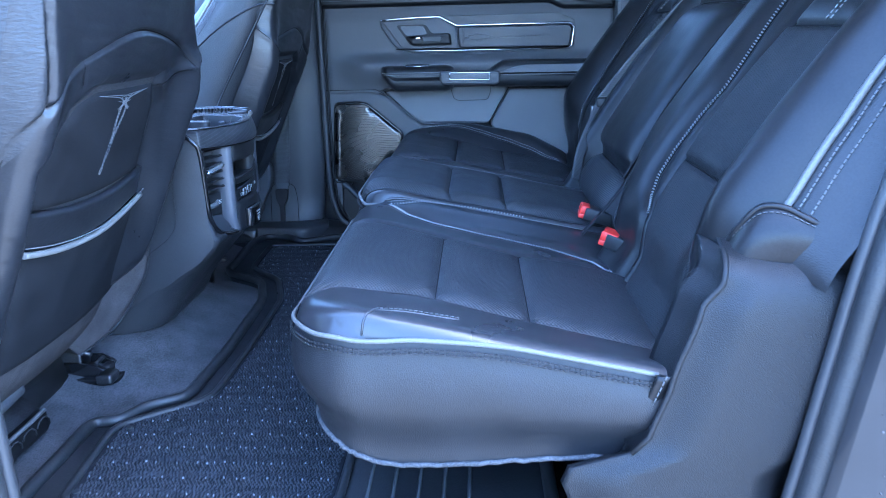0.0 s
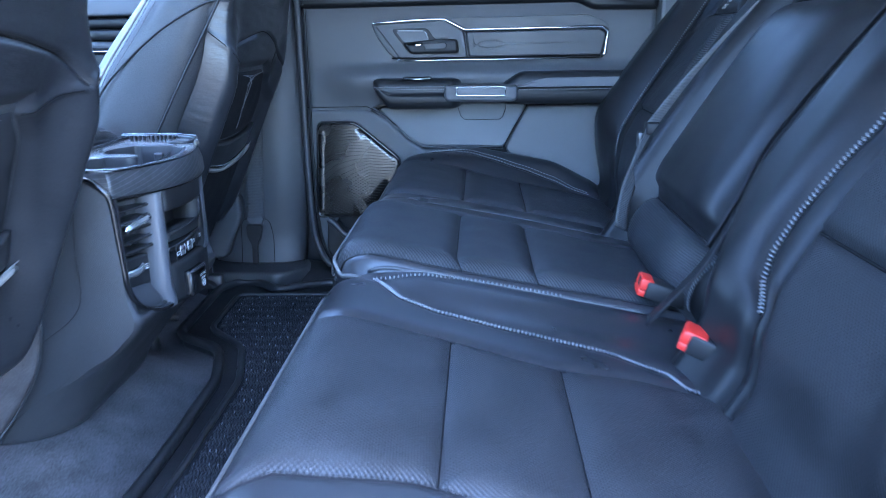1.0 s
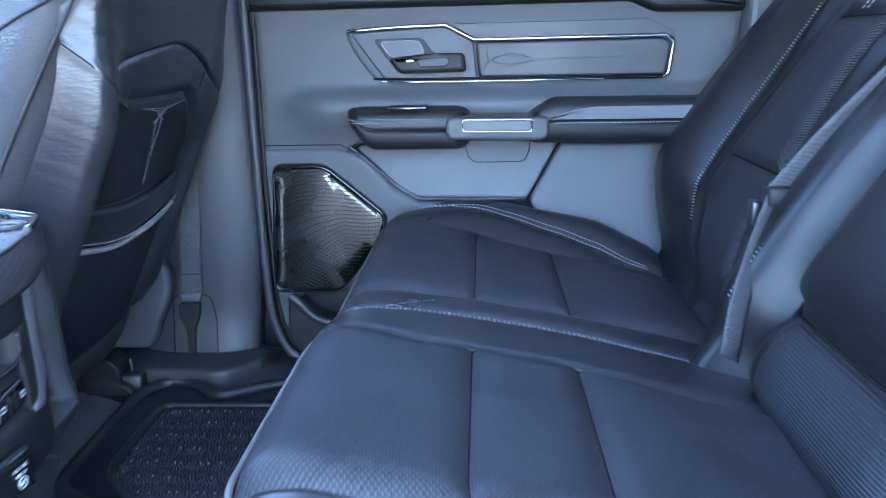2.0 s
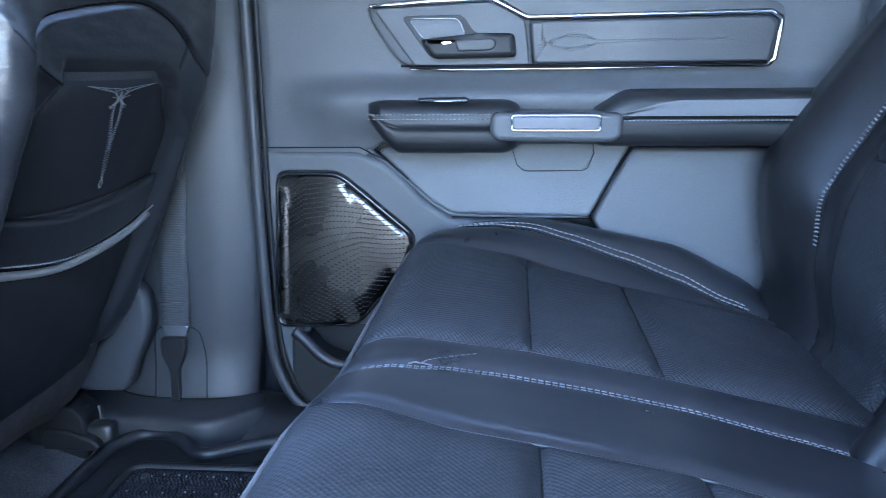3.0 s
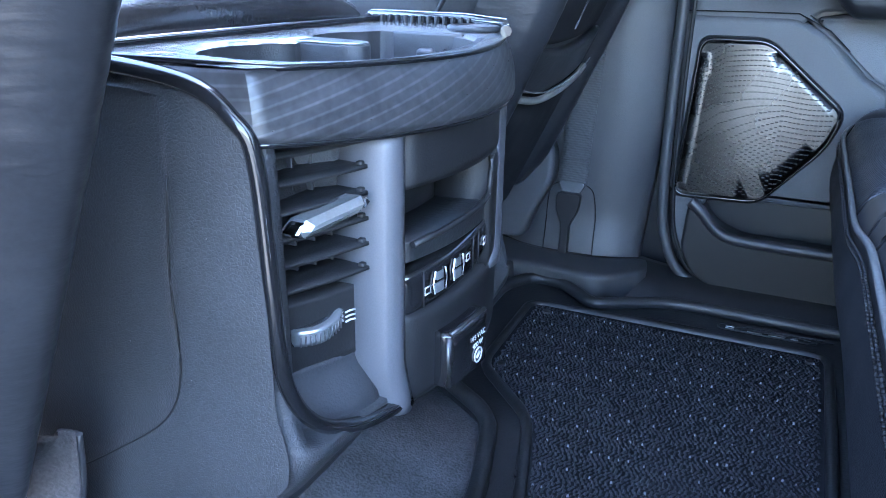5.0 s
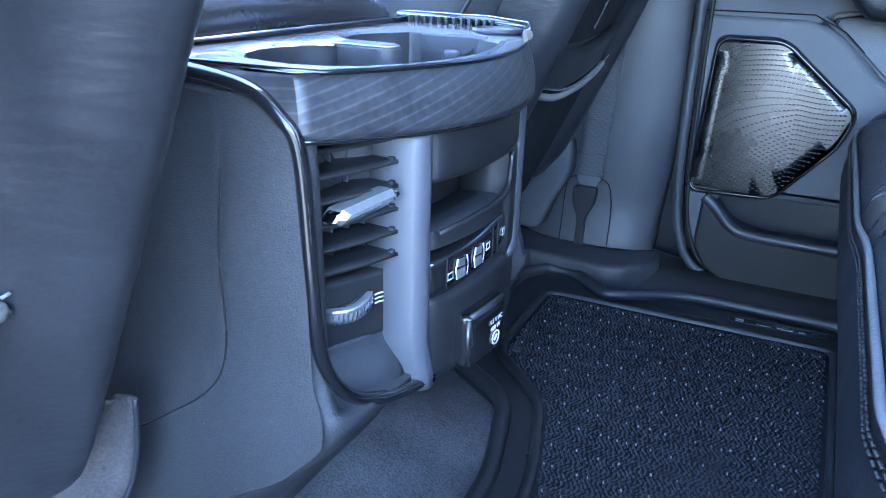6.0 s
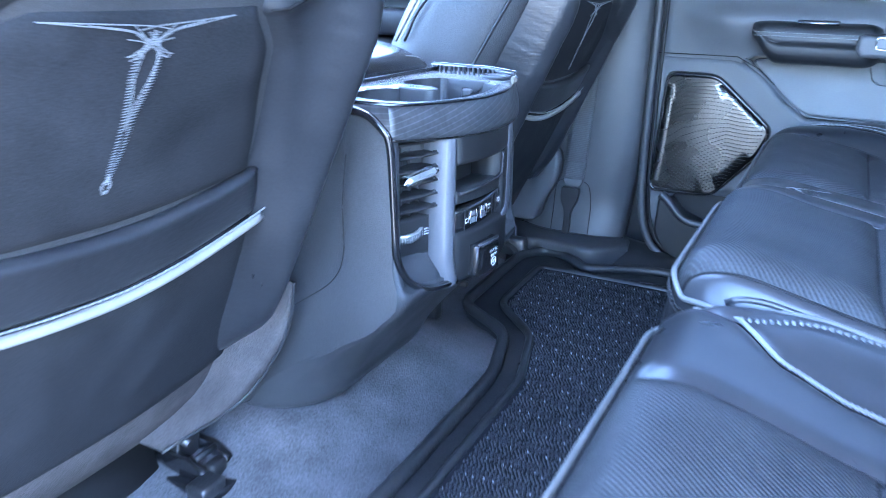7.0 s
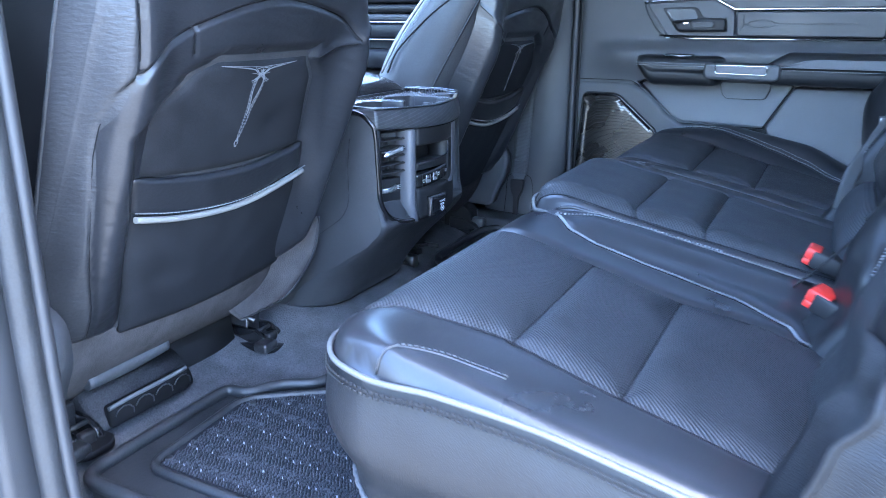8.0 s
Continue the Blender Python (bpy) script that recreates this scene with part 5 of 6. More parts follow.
part("edging_line", tube([q + V((0.003, -0.002, 0.002)) for q in edging[6:]], 0.0006, 5), STEEL, console)


edge_top = [q for q in edging if q.z > 0.430]
part("shoulder", sheet(lambda a, b: edge_top[round(a * (len(edge_top) - 1))].lerp(V((min(edge_top[round(a * (len(edge_top) - 1))].x, -0.449), KY - 0.150, 0.4382)), b) + V((0, 0, 0.003 * math.sin(math.pi * b))), len(edge_top) - 1, 8), SHINE, console, "glossy rounded tray shoulder")


def corner_at(a, b):
    """The trim band's end, running out to the edging."""
    z = 0.404 + 0.033 * b
    q = min(edging, key=lambda p: abs(p.z - z) + (0 if p.x > -0.56 else 1))
    return V((q.x, q.y, z)).lerp(band_at(0, b), a)


def upright(name, y0, y1, z0, z1, sweep):
    def at(a, b):
        z = z0 + (z1 - z0) * b
        y = y0 + (y1 - y0) * a + sweep * (1 - step(0.0, 0.22, b))
        return on_rear(y, z, 0.012 - 0.004 * (2 * a - 1) ** 2)
    part(name, panel(at, (-0.044, 0.0, 0), 8, 20), SATIN, console, "satin silver upright")


upright("upright", 1.4830, 1.4985, 0.222, 0.399, 0.006)
upright("upright", 1.6260, 1.6540, 0.278, 0.398, -0.016)
plate(1.501, 1.660, 0.222, 0.284, 0.008, 0.040, BLACK, "lower_panel", crown=0.003, n=20)
plate(1.654, 1.712, 0.222, 0.405, 0.000, 0.034, BLACK, "side_panel", crown=0.003, n=10)
plate(1.501, 1.628, 0.364, 0.404, 0.009, 0.040, BLACK, "upper_panel", crown=0.002, n=20)
plate(1.604, 1.628, 0.282, 0.366, 0.009, 0.040, BLACK, "side_strip", crown=0.002, n=6)
# vent
vent = plate(1.424, 1.481, 0.300, 0.404, -0.026, 0.003, BLACK, "vent_back")
for k in range(6):
    z = 0.316 + 0.0148 * k

    def slat_at(a, b, z=z):
        return on_rear(1.425 + 0.056 * a, z + 0.0015 * (1 - b) + 0.004 * a, -0.024 + 0.024 * b)
    part("slat", panel(slat_at, (0, 0, 0.0022), 8, 3), BLACK, vent)
    c = on_rear(1.4775, z + 0.0060, -0.003)
    part("hinge_pin", box(tuple(c - V((0.002, 0.002, 0.002))), tuple(c + V((0.002, 0.002, 0.002))), 0.0008), BLACK, vent)
for k in range(4):
    c = on_rear(1.436 + 0.011 * k, 0.354, -0.022)
    part("rear_vane", box(tuple(c - V((0.006, 0.0008, 0.046))), tuple(c + V((0.002, 0.0008, 0.046))), 0.0004), PLASTIC, vent)


def lozenge(outline, front, depth, bevel):
    """A faceted bar set along the slant of the curved face."""
    bm = slab(outline, "x", front, depth, bevel, 1)
    for v in bm.verts:
        v.co.x += 0.50 * (v.co.y - 1.4535)
    return bm


tab = part("vent_tab", lozenge([(1.4340, 0.3535), (1.4380, 0.3495), (1.4680, 0.3575), (1.4725, 0.3630), (1.4690, 0.3668), (1.4392, 0.3592)], -0.4285, -0.013, 0.0034), SHINE, vent, "faceted satin silver slider", smooth=False)
part("tab_end", lozenge([(1.4326, 0.3526), (1.4346, 0.3504), (1.4374, 0.3582), (1.4354, 0.3570)], -0.4300, -0.009, 0.0008), CHROME, tab, smooth=False)
part("tab_end", lozenge([(1.4702, 0.3596), (1.4734, 0.3630), (1.4714, 0.3658), (1.4690, 0.3652)], -0.4300, -0.009, 0.0008), CHROME, tab, smooth=False)
plate(1.424, 1.481, 0.262, 0.306, -0.010, 0.020, BLACK, "wheel_panel", slope=0.05)


def scoop_at(a, b):
    y = 1.420 + 0.064 * a
    return on_rear(y, 0.230 + 0.034 * b + 0.003 * a, 0.006 - 0.016 * step(0.0, 1.0, b) - 0.004 * (2 * a - 1) ** 4)


part("scoop", panel(scoop_at, (-0.02, 0, 0), 14, 10), PLASTIC, console, "dark curved lip under the vent")
wheel = part("vent_wheel", panel(lambda a, b: on_rear(1.438 + 0.029 * a, 0.2815 + 0.006 * a + 0.0095 * b - 0.0016 * math.cos(math.pi * (a - 0.5)), -0.007 + 0.006 * math.sin(math.pi * a)), (-0.008, 0.004, 0), 12, 4), SHINE, console, "ribbed silver thumb wheel")
for k in range(11):
    a = 0.1 + 0.08 * k
    y = 1.438 + 0.029 * a
    part("rib", tube([on_rear(y, 0.2808 + 0.006 * a, -0.0066 + 0.006 * math.sin(math.pi * a)), on_rear(y, 0.2868 + 0.006 * a, -0.0066 + 0.006 * math.sin(math.pi * a))], 0.0005, 5), STEEL, wheel)
mark = part("vent_mark", tube([on_rear(y, z, -0.009) for y, z in ((1.4310, 0.2795), (1.4365, 0.2805), (1.4365, 0.2885), (1.4310, 0.2875))], 0.0005, 5, True), MARK, console)
part("cross_bar", tube([on_rear(1.4320, 0.2815, -0.009), on_rear(1.4355, 0.2865, -0.009)], 0.0005, 5), MARK, mark)
part("cross_bar", tube([on_rear(1.4320, 0.2860, -0.009), on_rear(1.4355, 0.2825, -0.009)], 0.0005, 5), MARK, mark)
for k in range(3):
    part("print_bar", tube([on_rear(1.4695, 0.2868 + 0.003 * k, -0.009), on_rear(1.4725, 0.2874 + 0.003 * k, -0.009), on_rear(1.476, 0.2871 + 0.003 * k, -0.009)], 0.0006, 5), MARK, console)
# cubby
plate(1.503, 1.606, 0.330, 0.366, -0.032, 0.003, BLACK, "cubby_back", n=14)
plate(1.503, 1.606, 0.318, 0.331, 0.004, 0.036, RUBBER, "cubby_floor", n=14)
part("cubby_frame", tube([on_rear(y, z, 0.0085) for y, z in ((1.504, 0.3305), (1.53, 0.3320), (1.56, 0.3338), (1.585, 0.3352), (1.596, 0.3372), (1.6015, 0.343), (1.6022, 0.352), (1.6015, 0.364))], 0.0022, 8), BLACK, console)
part("cubby_line", tube([on_rear(y, z, 0.0095) for y, z in ((1.598, 0.362), (1.6015, 0.356), (1.6000, 0.341), (1.594, 0.337))], 0.0010, 6), SATIN, console)
# switches
strip = plate(1.503, 1.622, 0.283, 0.309, 0.006, 0.038, GLOSS, "switch_panel", lab="black seat heater switches", n=16, slope=0.085, crown=0.002)
for y in (1.531, 1.552):
    z = 0.283 + 0.085 * (y - 1.503)
    plate(y - 0.0042, y + 0.0042, z + 0.006, z + 0.0125, 0.0070, 0.001, PALE, "seat_symbol", strip, crown=0.0)
    plate(y - 0.0034, y + 0.0034, z + 0.0145, z + 0.0195, 0.0070, 0.001, PALE, "seat_symbol", strip)
    for k in (-1, 1):
        part("symbol_line", tube([on_rear(y + k * 0.0055, z + 0.006, 0.007), on_rear(y + k * 0.0070, z + 0.013, 0.007), on_rear(y + k * 0.0050, z + 0.021, 0.007)], 0.0006, 5), MARK, strip)
for y, z in ((1.519, 0.296), (1.5655, 0.303), (1.597, 0.304)):
    part("symbol", tube([on_rear(y + a, z + b, 0.0068) for a, b in ((-0.0026, -0.0024), (0.0026, -0.0020), (0.0026, 0.0026), (-0.0026, 0.0022))], 0.0006, 5, True), MARK, strip)
for y in (1.516, 1.575, 1.585):
    part("gap", tube([on_rear(y, 0.284 + 0.085 * (y - 1.503), 0.0062), on_rear(y, 0.308 + 0.085 * (y - 1.503), 0.0062)], 0.0005, 5), BLACK, strip)
# power socket with its flap
sock = plate(1.526, 1.572, 0.2275, 0.2655, 0.021, 0.020, GLOSS, "socket_flap", lab="black hinged power socket cover", crown=0.002)
part("flap_edge", tube([on_rear(1.5262, 0.229, 0.018), on_rear(1.5262, 0.247, 0.0195), on_rear(1.5262, 0.264, 0.018)], 0.0024, 6), STEEL, sock)
part("flap_top", tube([on_rear(1.528, 0.2655, 0.018), on_rear(1.570, 0.2655, 0.018)], 0.0018, 6), STEEL, sock)
for words, z in (("115 V AC", 0.2535), ("400 W", 0.2475)):
    part("print_line", written(words, 0.0052, on_rear(1.555, z, 0.0213), V((1, 4.5 * (1.555 - KY), 0)).normalized()), MARK, sock, "white printed rating", smooth=False)
part("plug_symbol", tube([on_rear(1.555 + 0.0048 * math.cos(a), 0.2395 + 0.0052 * math.sin(a), 0.0218) for a in [k * math.pi / 6 for k in range(12)]], 0.0006, 5, True), MARK, sock)
part("plug_pin", tube([on_rear(1.553, 0.238, 0.0218), on_rear(1.557, 0.241, 0.0218)], 0.0009, 5), MARK, sock)


def band_at(a, b):
    y = KY - 0.1595 + 0.3235 * a
    t = (y - KY) / 0.169
    low = 0.4055 - 0.007 * (1 - t * t)
    z = low + (0.4375 - 0.0035 * (1 - t * t) - low) * b
    n = V((1, 3.4 * (y - KY), 0)).normalized()
    return V((rear_x(y) + 0.020 * t ** 4, y, z)) + n * ((0.016 - 0.010 * b ** 2.2) * (1 - 0.7 * t ** 6))


part("trim_band", panel(band_at, (-0.020, 0, 0), 40, 10), CARBON, console, "dark trim band with slanted fine streaks")
part("band_end", sheet(corner_at, 6, 10), CARBON, console)
part("band_edge", tube([band_at(k / 30, 0) + V((-0.002, 0, -0.001)) for k in range(31)], 0.0018, 6), GLOSS, console)

# cup holder tray: one double well with a divider, and a shallow coin pocket beside it
TZ = 0.4385


def tray_z(x, y):
    """The tray dips a little towards its rear lip."""
    return TZ - 0.004 * step(-0.50, -0.42, x) * (1 - ((y - KY) / 0.17) ** 2)


def ray_out(cx, cy_, ang, poly):
    """How far the outline lies from a point in one direction."""
    d, best = V((math.cos(ang), math.sin(ang))), 1.0
    for p, q in zip(poly, poly[1:] + poly[:1]):
        p, w = V(p) - V((cx, cy_)), V(q) - V(p)
        den = d.x * w.y - d.y * w.x
        if abs(den) > 1e-9:
            s = (p.x * w.y - p.y * w.x) / den
            u = (p.x * d.y - p.y * d.x) / den
            if s > 0 and -1e-6 <= u <= 1 + 1e-6:
                best = min(best, s)
    return best


tray_outline = [tuple(band_at(k / 24, 1).xy + V((0.001, 0))) for k in range(25)] + [(-0.52, KY + 0.164), (-0.575, KY + 0.164), (-0.575, KY - 0.166), (-0.52, KY - 0.166)]
CUP = (-0.484, 1.562)
lip_x = lambda y: rear_x(y) - 0.012
cup_outline = [(lip_x(1.478) - 0.004, 1.470), (lip_x(1.53), 1.53), (lip_x(1.60), 1.60), (lip_x(1.650), 1.655), (-0.470, 1.668), (-0.524, 1.668)]
cup_outline += [(-0.490 + 0.054 * math.cos(a), 1.618 + 0.052 * math.sin(a)) for a in [radians(d) for d in (135, 155, 175, 195, 215)]]
cup_outline += [(-0.514, 1.566), (-0.514, 1.556)]
cup_outline += [(-0.484 + 0.054 * math.cos(a), 1.498 + 0.053 * math.sin(a)) for a in [radians(d) for d in (125, 145, 165, 185, 205, 225, 245, 265, 285)]]
cup_outline += [(-0.466, 1.452), (-0.458, 1.456)]
angles = sorted([math.atan2(p[1] - CUP[1], p[0] - CUP[0]) for p in tray_outline + cup_outline] + [2 * math.pi * k / 120 - math.pi for k in range(120)])
rim_in = [V((CUP[0], CUP[1])) + V((math.cos(a), math.sin(a))) * ray_out(*CUP, a, cup_outline) for a in angles]
rim_out = [V((CUP[0], CUP[1])) + V((math.cos(a), math.sin(a))) * ray_out(*CUP, a, tray_outline) for a in angles]


def tray_at(a, b):
    i = round(a * len(angles)) % len(angles)
    p = rim_in[i].lerp(rim_out[i], b)
    return V((p.x, p.y, tray_z(p.x, p.y) - 0.0030 * (1 - min(1.0, b / 0.25)) ** 2))


part("cup_tray", sheet(tray_at, len(angles), 8), SHINE, console, "glossy pale cup holder surround")


def well_at(a, b):
    i = round(b * len(angles)) % len(angles)
    c = V(CUP)
    if a > 0.72:
        k, z = 0.90 * (1 - a) / 0.28, 0.366
    else:
        k, z = 1.0 - 0.10 * (a / 0.72) ** 1.3, tray_z(*rim_in[i]) - 0.003 - 0.069 * a / 0.72
    p = c + (rim_in[i] - c) * k
    return V((p.x, p.y, z))


part("cup_well", sheet(well_at, 14, len(angles)), POST, console, "grey double cup well")
part("well_divider", slab(rounded([(-0.545, 1.549), (-0.480, 1.545), (-0.470, 1.552), (-0.470, 1.562), (-0.480, 1.570), (-0.545, 1.576)], 0.006), "z", 0.4362, -0.070, 0.0015), POST, console, "grey divider between the cups")
part("divider_top", slab(rounded([(-0.545, 1.5495), (-0.481, 1.5455), (-0.471, 1.5525), (-0.471, 1.5615), (-0.481, 1.5695), (-0.545, 1.5755)], 0.006), "z", 0.4374, -0.0012, 0.0006), SHINE, console)
for x, y in ((-0.446, 1.552), (-0.446, 1.566), (-0.482, 1.664)):
    part("cup_grip", box((x - 0.008, y - 0.005, 0.372), (x + 0.008, y + 0.005, 0.425), 0.004, 3), PLASTIC, console)
part("well_wall", box((-0.512, 1.664, 0.372), (-0.452, 1.671, 0.4362), 0.002), PLASTIC, console, "dark upright wall beside the cups")
pocket_rim = [(-0.457 + 0.019 * math.cos(k * math.pi / 10), 1.696 + 0.017 * math.sin(k * math.pi / 10), TZ + 0.0006) for k in range(20)]
part("coin_slot", tube(pocket_rim, 0.0022, 8, True), PLASTIC, console, "worn round coin pocket")
part("coin_slot", tube([(V(q) - V((-0.457, 1.696, 0))) * 0.68 + V((-0.457, 1.696, 0)) * 1.0 + V((0, 0, TZ * 0.32)) for q in pocket_rim], 0.0014, 8, True), PALE, console)
rim = [V((-0.575, KY - 0.166, TZ + 0.001)), V((-0.54, KY - 0.166, TZ + 0.001)), V((-0.485, KY - 0.162, TZ + 0.001))] + [band_at(k / 20, 1) + V((0, 0, 0.0008)) for k in range(1, 20)] + [V((-0.485, KY + 0.162, TZ + 0.001)), V((-0.575, KY + 0.166, TZ + 0.001))]
part("tray_rim", tube(rim, 0.0018, 6), GLOSS, console)
far_rim = [q + V((0.001, 0.001, 0.0035)) for q in rim[18:]]
part("tray_wall", tube(far_rim, 0.0042, 8), GLOSS, console, "raised gloss rim with fine notches")
# Thin chrome line drawn along the gloss rim as its highlight.
part("rim_highlight", tube([q + V((0.001, 0.001, 0.0042)) for q in far_rim], 0.0005, 5), CHROME, console)
for k in range(15):
    part("rim_notch", box((-0.572 + 0.0074 * k, KY + 0.1545, TZ), (-0.5695 + 0.0074 * k, KY + 0.1605, TZ + 0.006), 0.0006), PLASTIC, console)
part("hinge_strip", box((-0.580, KY - 0.164, 0.436), (-0.561, KY + 0.162, 0.4425), 0.002), GLOSS, console, "gloss black strip before the lid")
part("strip_edge", tube([(-0.5605, KY - 0.163, 0.4425), (-0.5605, KY + 0.02, 0.4430), (-0.5605, KY + 0.161, 0.4425)], 0.0009, 6), CHROME, console)


def lid_at(a, b):
    t = 2 * b - 1
    edge = max(0.0, (a - 0.76) / 0.24)
    z = 0.482 - 0.014 * abs(t) ** 4 - 0.024 * edge ** 2.4
    return V((-1.02 + 0.452 * a - 0.012 * abs(t) ** 4 * edge, KY + t * (0.166 - 0.006 * edge ** 2), z))


lid = part("armrest_lid", panel(lid_at, (0, 0, -0.034), 24, 20), LID, console, "padded black leather armrest lid")
part("lid_seam", tube([(-1.0, KY - 0.1675, 0.4415), (-0.60, KY - 0.1675, 0.4415)], 0.0013, 6), CHROME, lid)
part("lid_stitching", stitches([lid_at(0.985, 0.80 + 0.20 * k / 12) + V((0.001, 0, 0.001)) for k in range(13)], 0.005, 0.003, 0.0009), THREAD, lid, kind="stuff")
# torn trim and a cable end under the console
scrap = thing("loose_cable", (-0.63, 1.88, 0.03), "loose dark cable and clip under the console", "cable")
part("cable", tube(spline([(-0.66, 1.83, 0.030), (-0.635, 1.86, 0.042), (-0.615, 1.90, 0.040), (-0.64, 1.94, 0.028)], 8), 0.0032, 8), BLACK, scrap)
part("clip", box((-0.640, 1.930, 0.024), (-0.600, 1.940, 0.034), 0.002), STEEL, scrap)
part("clip", box((-0.640, 1.862, 0.020), (-0.615, 1.885, 0.034), 0.004), BLACK, scrap)


# ---- far rear door ----
door = thing("rear_door", (0.0, 2.37, 0.0), "closed grey and black rear door panel with chrome-framed trim", "door", kind="")


def dslab(name, outline, front, depth, mat, parent=None, lab="", bevel=0.005, r=0.01, seg=3):
    return part(name, slab(rounded(outline, r), "y", front, depth, bevel, seg), mat, door if parent is None else parent, lab)




def upper_at(a, b):
    x = -0.392 + 0.852 * a
    low = 0.400 + 0.036 * step(-0.26, -0.20, x)
    z = low + (0.70 - low) * b
    bulge = 0.020 * (1 - step(0.50, 0.542, z)) * step(0.42, 0.50, z) * step(-0.36, -0.26, x) + 0.010 * step(0.62, 0.70, z)
    return V((x, 2.356 - bulge - 0.010 * step(0.0, 0.02, a), z))


part("upper_panel", panel(upper_at, (0, 0.03, 0), 60, 40), TRIM, door, "grey soft-touch upper panel")
dslab("window_roll", [(-0.388, 0.664), (0.27, 0.670), (0.31, 0.652), (0.46, 0.650), (0.46, 0.78), (-0.386, 0.78)], 2.322, 0.05, LEATHER, lab="black leather roll under the window", bevel=0.012)
part("roll_stitching", stitches([(-0.38 + 0.012 * k, 2.3195, 0.684 + 0.004 * k / 56) for k in range(57)], 0.004, 0.002, 0.0008), THREAD, door, kind="stuff")
dslab("pocket_side", [(-0.382, 0.159), (-0.318, 0.159), (-0.338, 0.12), (-0.330, 0.035), (-0.345, 0.03), (-0.370, 0.075)], 2.3425, 0.04, TRIM, bevel=0.006)
lower = dslab("speaker_panel", [(-0.390, 0.428), (-0.239, 0.428), (-0.196, 0.408), (-0.137, 0.350), (-0.100, 0.327), (0.05, 0.32), (0.30, 0.25), (0.36, 0.156), (-0.27, 0.156), (-0.384, 0.156)], 2.342, 0.05, TRIM, lab="grey lower panel round the loudspeaker", bevel=0.012)
map_panel = dslab("map_panel", [(-0.215, 0.425), (-0.137, 0.352), (-0.103, 0.331), (0.103, 0.3275), (0.160, 0.432), (0.10, 0.445), (-0.1, 0.445)], 2.366, 0.03, PALE, lab="pale grey recessed panel", bevel=0.006)
rear_low = dslab("rear_panel", [(0.104, 0.328), (0.160, 0.430), (0.44, 0.430), (0.44, 0.20), (0.15, 0.26)], 2.352, 0.03, TRIM, lab="grey rear panel", bevel=0.006)
for ob in (map_panel, rear_low):
    for v in ob.data.vertices:
        v.co.y -= (0.44 - v.co.z) * 0.16
part("shelf_lip", tube(spline([(-0.225, 2.345, 0.428), (-0.19, 2.350, 0.400), (-0.137, 2.354, 0.352), (-0.103, 2.356, 0.331), (-0.05, 2.357, 0.327), (0.10, 2.357, 0.327)], 6), 0.004, 8), TRIM, door)
dslab("tab", [(-0.016, 0.440), (-0.005, 0.404), (0.012, 0.395), (0.091, 0.396), (0.106, 0.421), (0.104, 0.440)], 2.357, 0.004, PALE, lab="small pale flap", bevel=0.0008)
part("tab_line", tube([(a, 2.3566, b) for a, b in ((-0.016, 0.440), (-0.005, 0.404), (0.004, 0.3965), (0.012, 0.395), (0.091, 0.396), (0.098, 0.400), (0.106, 0.421), (0.104, 0.440))], 0.0008, 5), BLACK, door)
# loudspeaker
SPK = [(-0.366, 0.398), (-0.268, 0.398), (-0.152, 0.300), (-0.170, 0.245), (-0.248, 0.152), (-0.380, 0.148)]
spk = dslab("speaker_frame", SPK, 2.337, 0.02, BLACK, lab="gloss black loudspeaker surround", bevel=0.004, r=0.02)
shrink = lambda o, k: [((a + 0.27) * k - 0.27, (b - 0.275) * k + 0.275) for a, b in o]
arch = lambda x: 2.3290 + 0.60 * max(0.0, -0.262 - x) ** 2 + 0.10 * max(0.0, x + 0.262) ** 2
bm = slab(rounded(shrink(SPK, 0.93), 0.018), "y", 2.3290, 0.012, 0)
bmesh.ops.triangulate(bm, faces=bm.faces[:])
bmesh.ops.subdivide_edges(bm, edges=bm.edges[:], cuts=5, use_grid_fill=True)
for v in bm.verts:
    if v.co.y < 2.3291:
        v.co.y = arch(v.co.x)
part("grille", bm, GRILLE, spk, "dark metal loudspeaker grille, gently arched")
part("chrome_line", tube([V((a, 2.3355, b)) for a, b in rounded(shrink(SPK, 0.955), 0.019, 5)], 0.0030, 8, True), GLOSS, spk, "gloss black bead")
SLOT = rounded(shrink(SPK, 0.89), 0.016)
holes = ([], [])
for k in range(34):
    c = 0.392 - 0.0072 * k
    x = -0.375
    while x < -0.15:
        z = c - 0.5 * max(0.0, -0.322 - x) + 0.0035 * math.sin(x * 40) - 0.7 * max(0.0, -0.235 - x) * step(0.33, 0.26, c)
        if inside((x, z), SLOT):
            vs, fs = holes
            i = len(vs)
            w = 0.0021 if x > -0.322 else 0.0013
            for dx, dz in ((-w, -0.0009), (w, -0.0009), (w, 0.0009), (-w, 0.0009)):
                vs.append((x + dx, arch(x + dx) - 0.0003, z + dz))
            for dx, dz in ((-w * 0.6, -0.0004), (w * 0.6, -0.0004), (w * 0.6, 0.0004), (-w * 0.6, 0.0004)):
                vs.append((x + dx, arch(x + dx) + 0.0006, z + dz))
            fs += [(i, i + 1, i + 5, i + 4), (i + 1, i + 2, i + 6, i + 5), (i + 2, i + 3, i + 7, i + 6), (i + 3, i, i + 4, i + 7), (i, i + 1, i + 2, i + 3)]
        x += 0.0058 if x > -0.322 else 0.0044
me = bpy.data.meshes.new("grille_holes")
me.from_pydata(holes[0], [], holes[1])
me.materials.append(BLACK)
ob = new("grille_holes", me)
ob.parent = spk
tagged(ob, "black slots of the grille", kind="stuff")
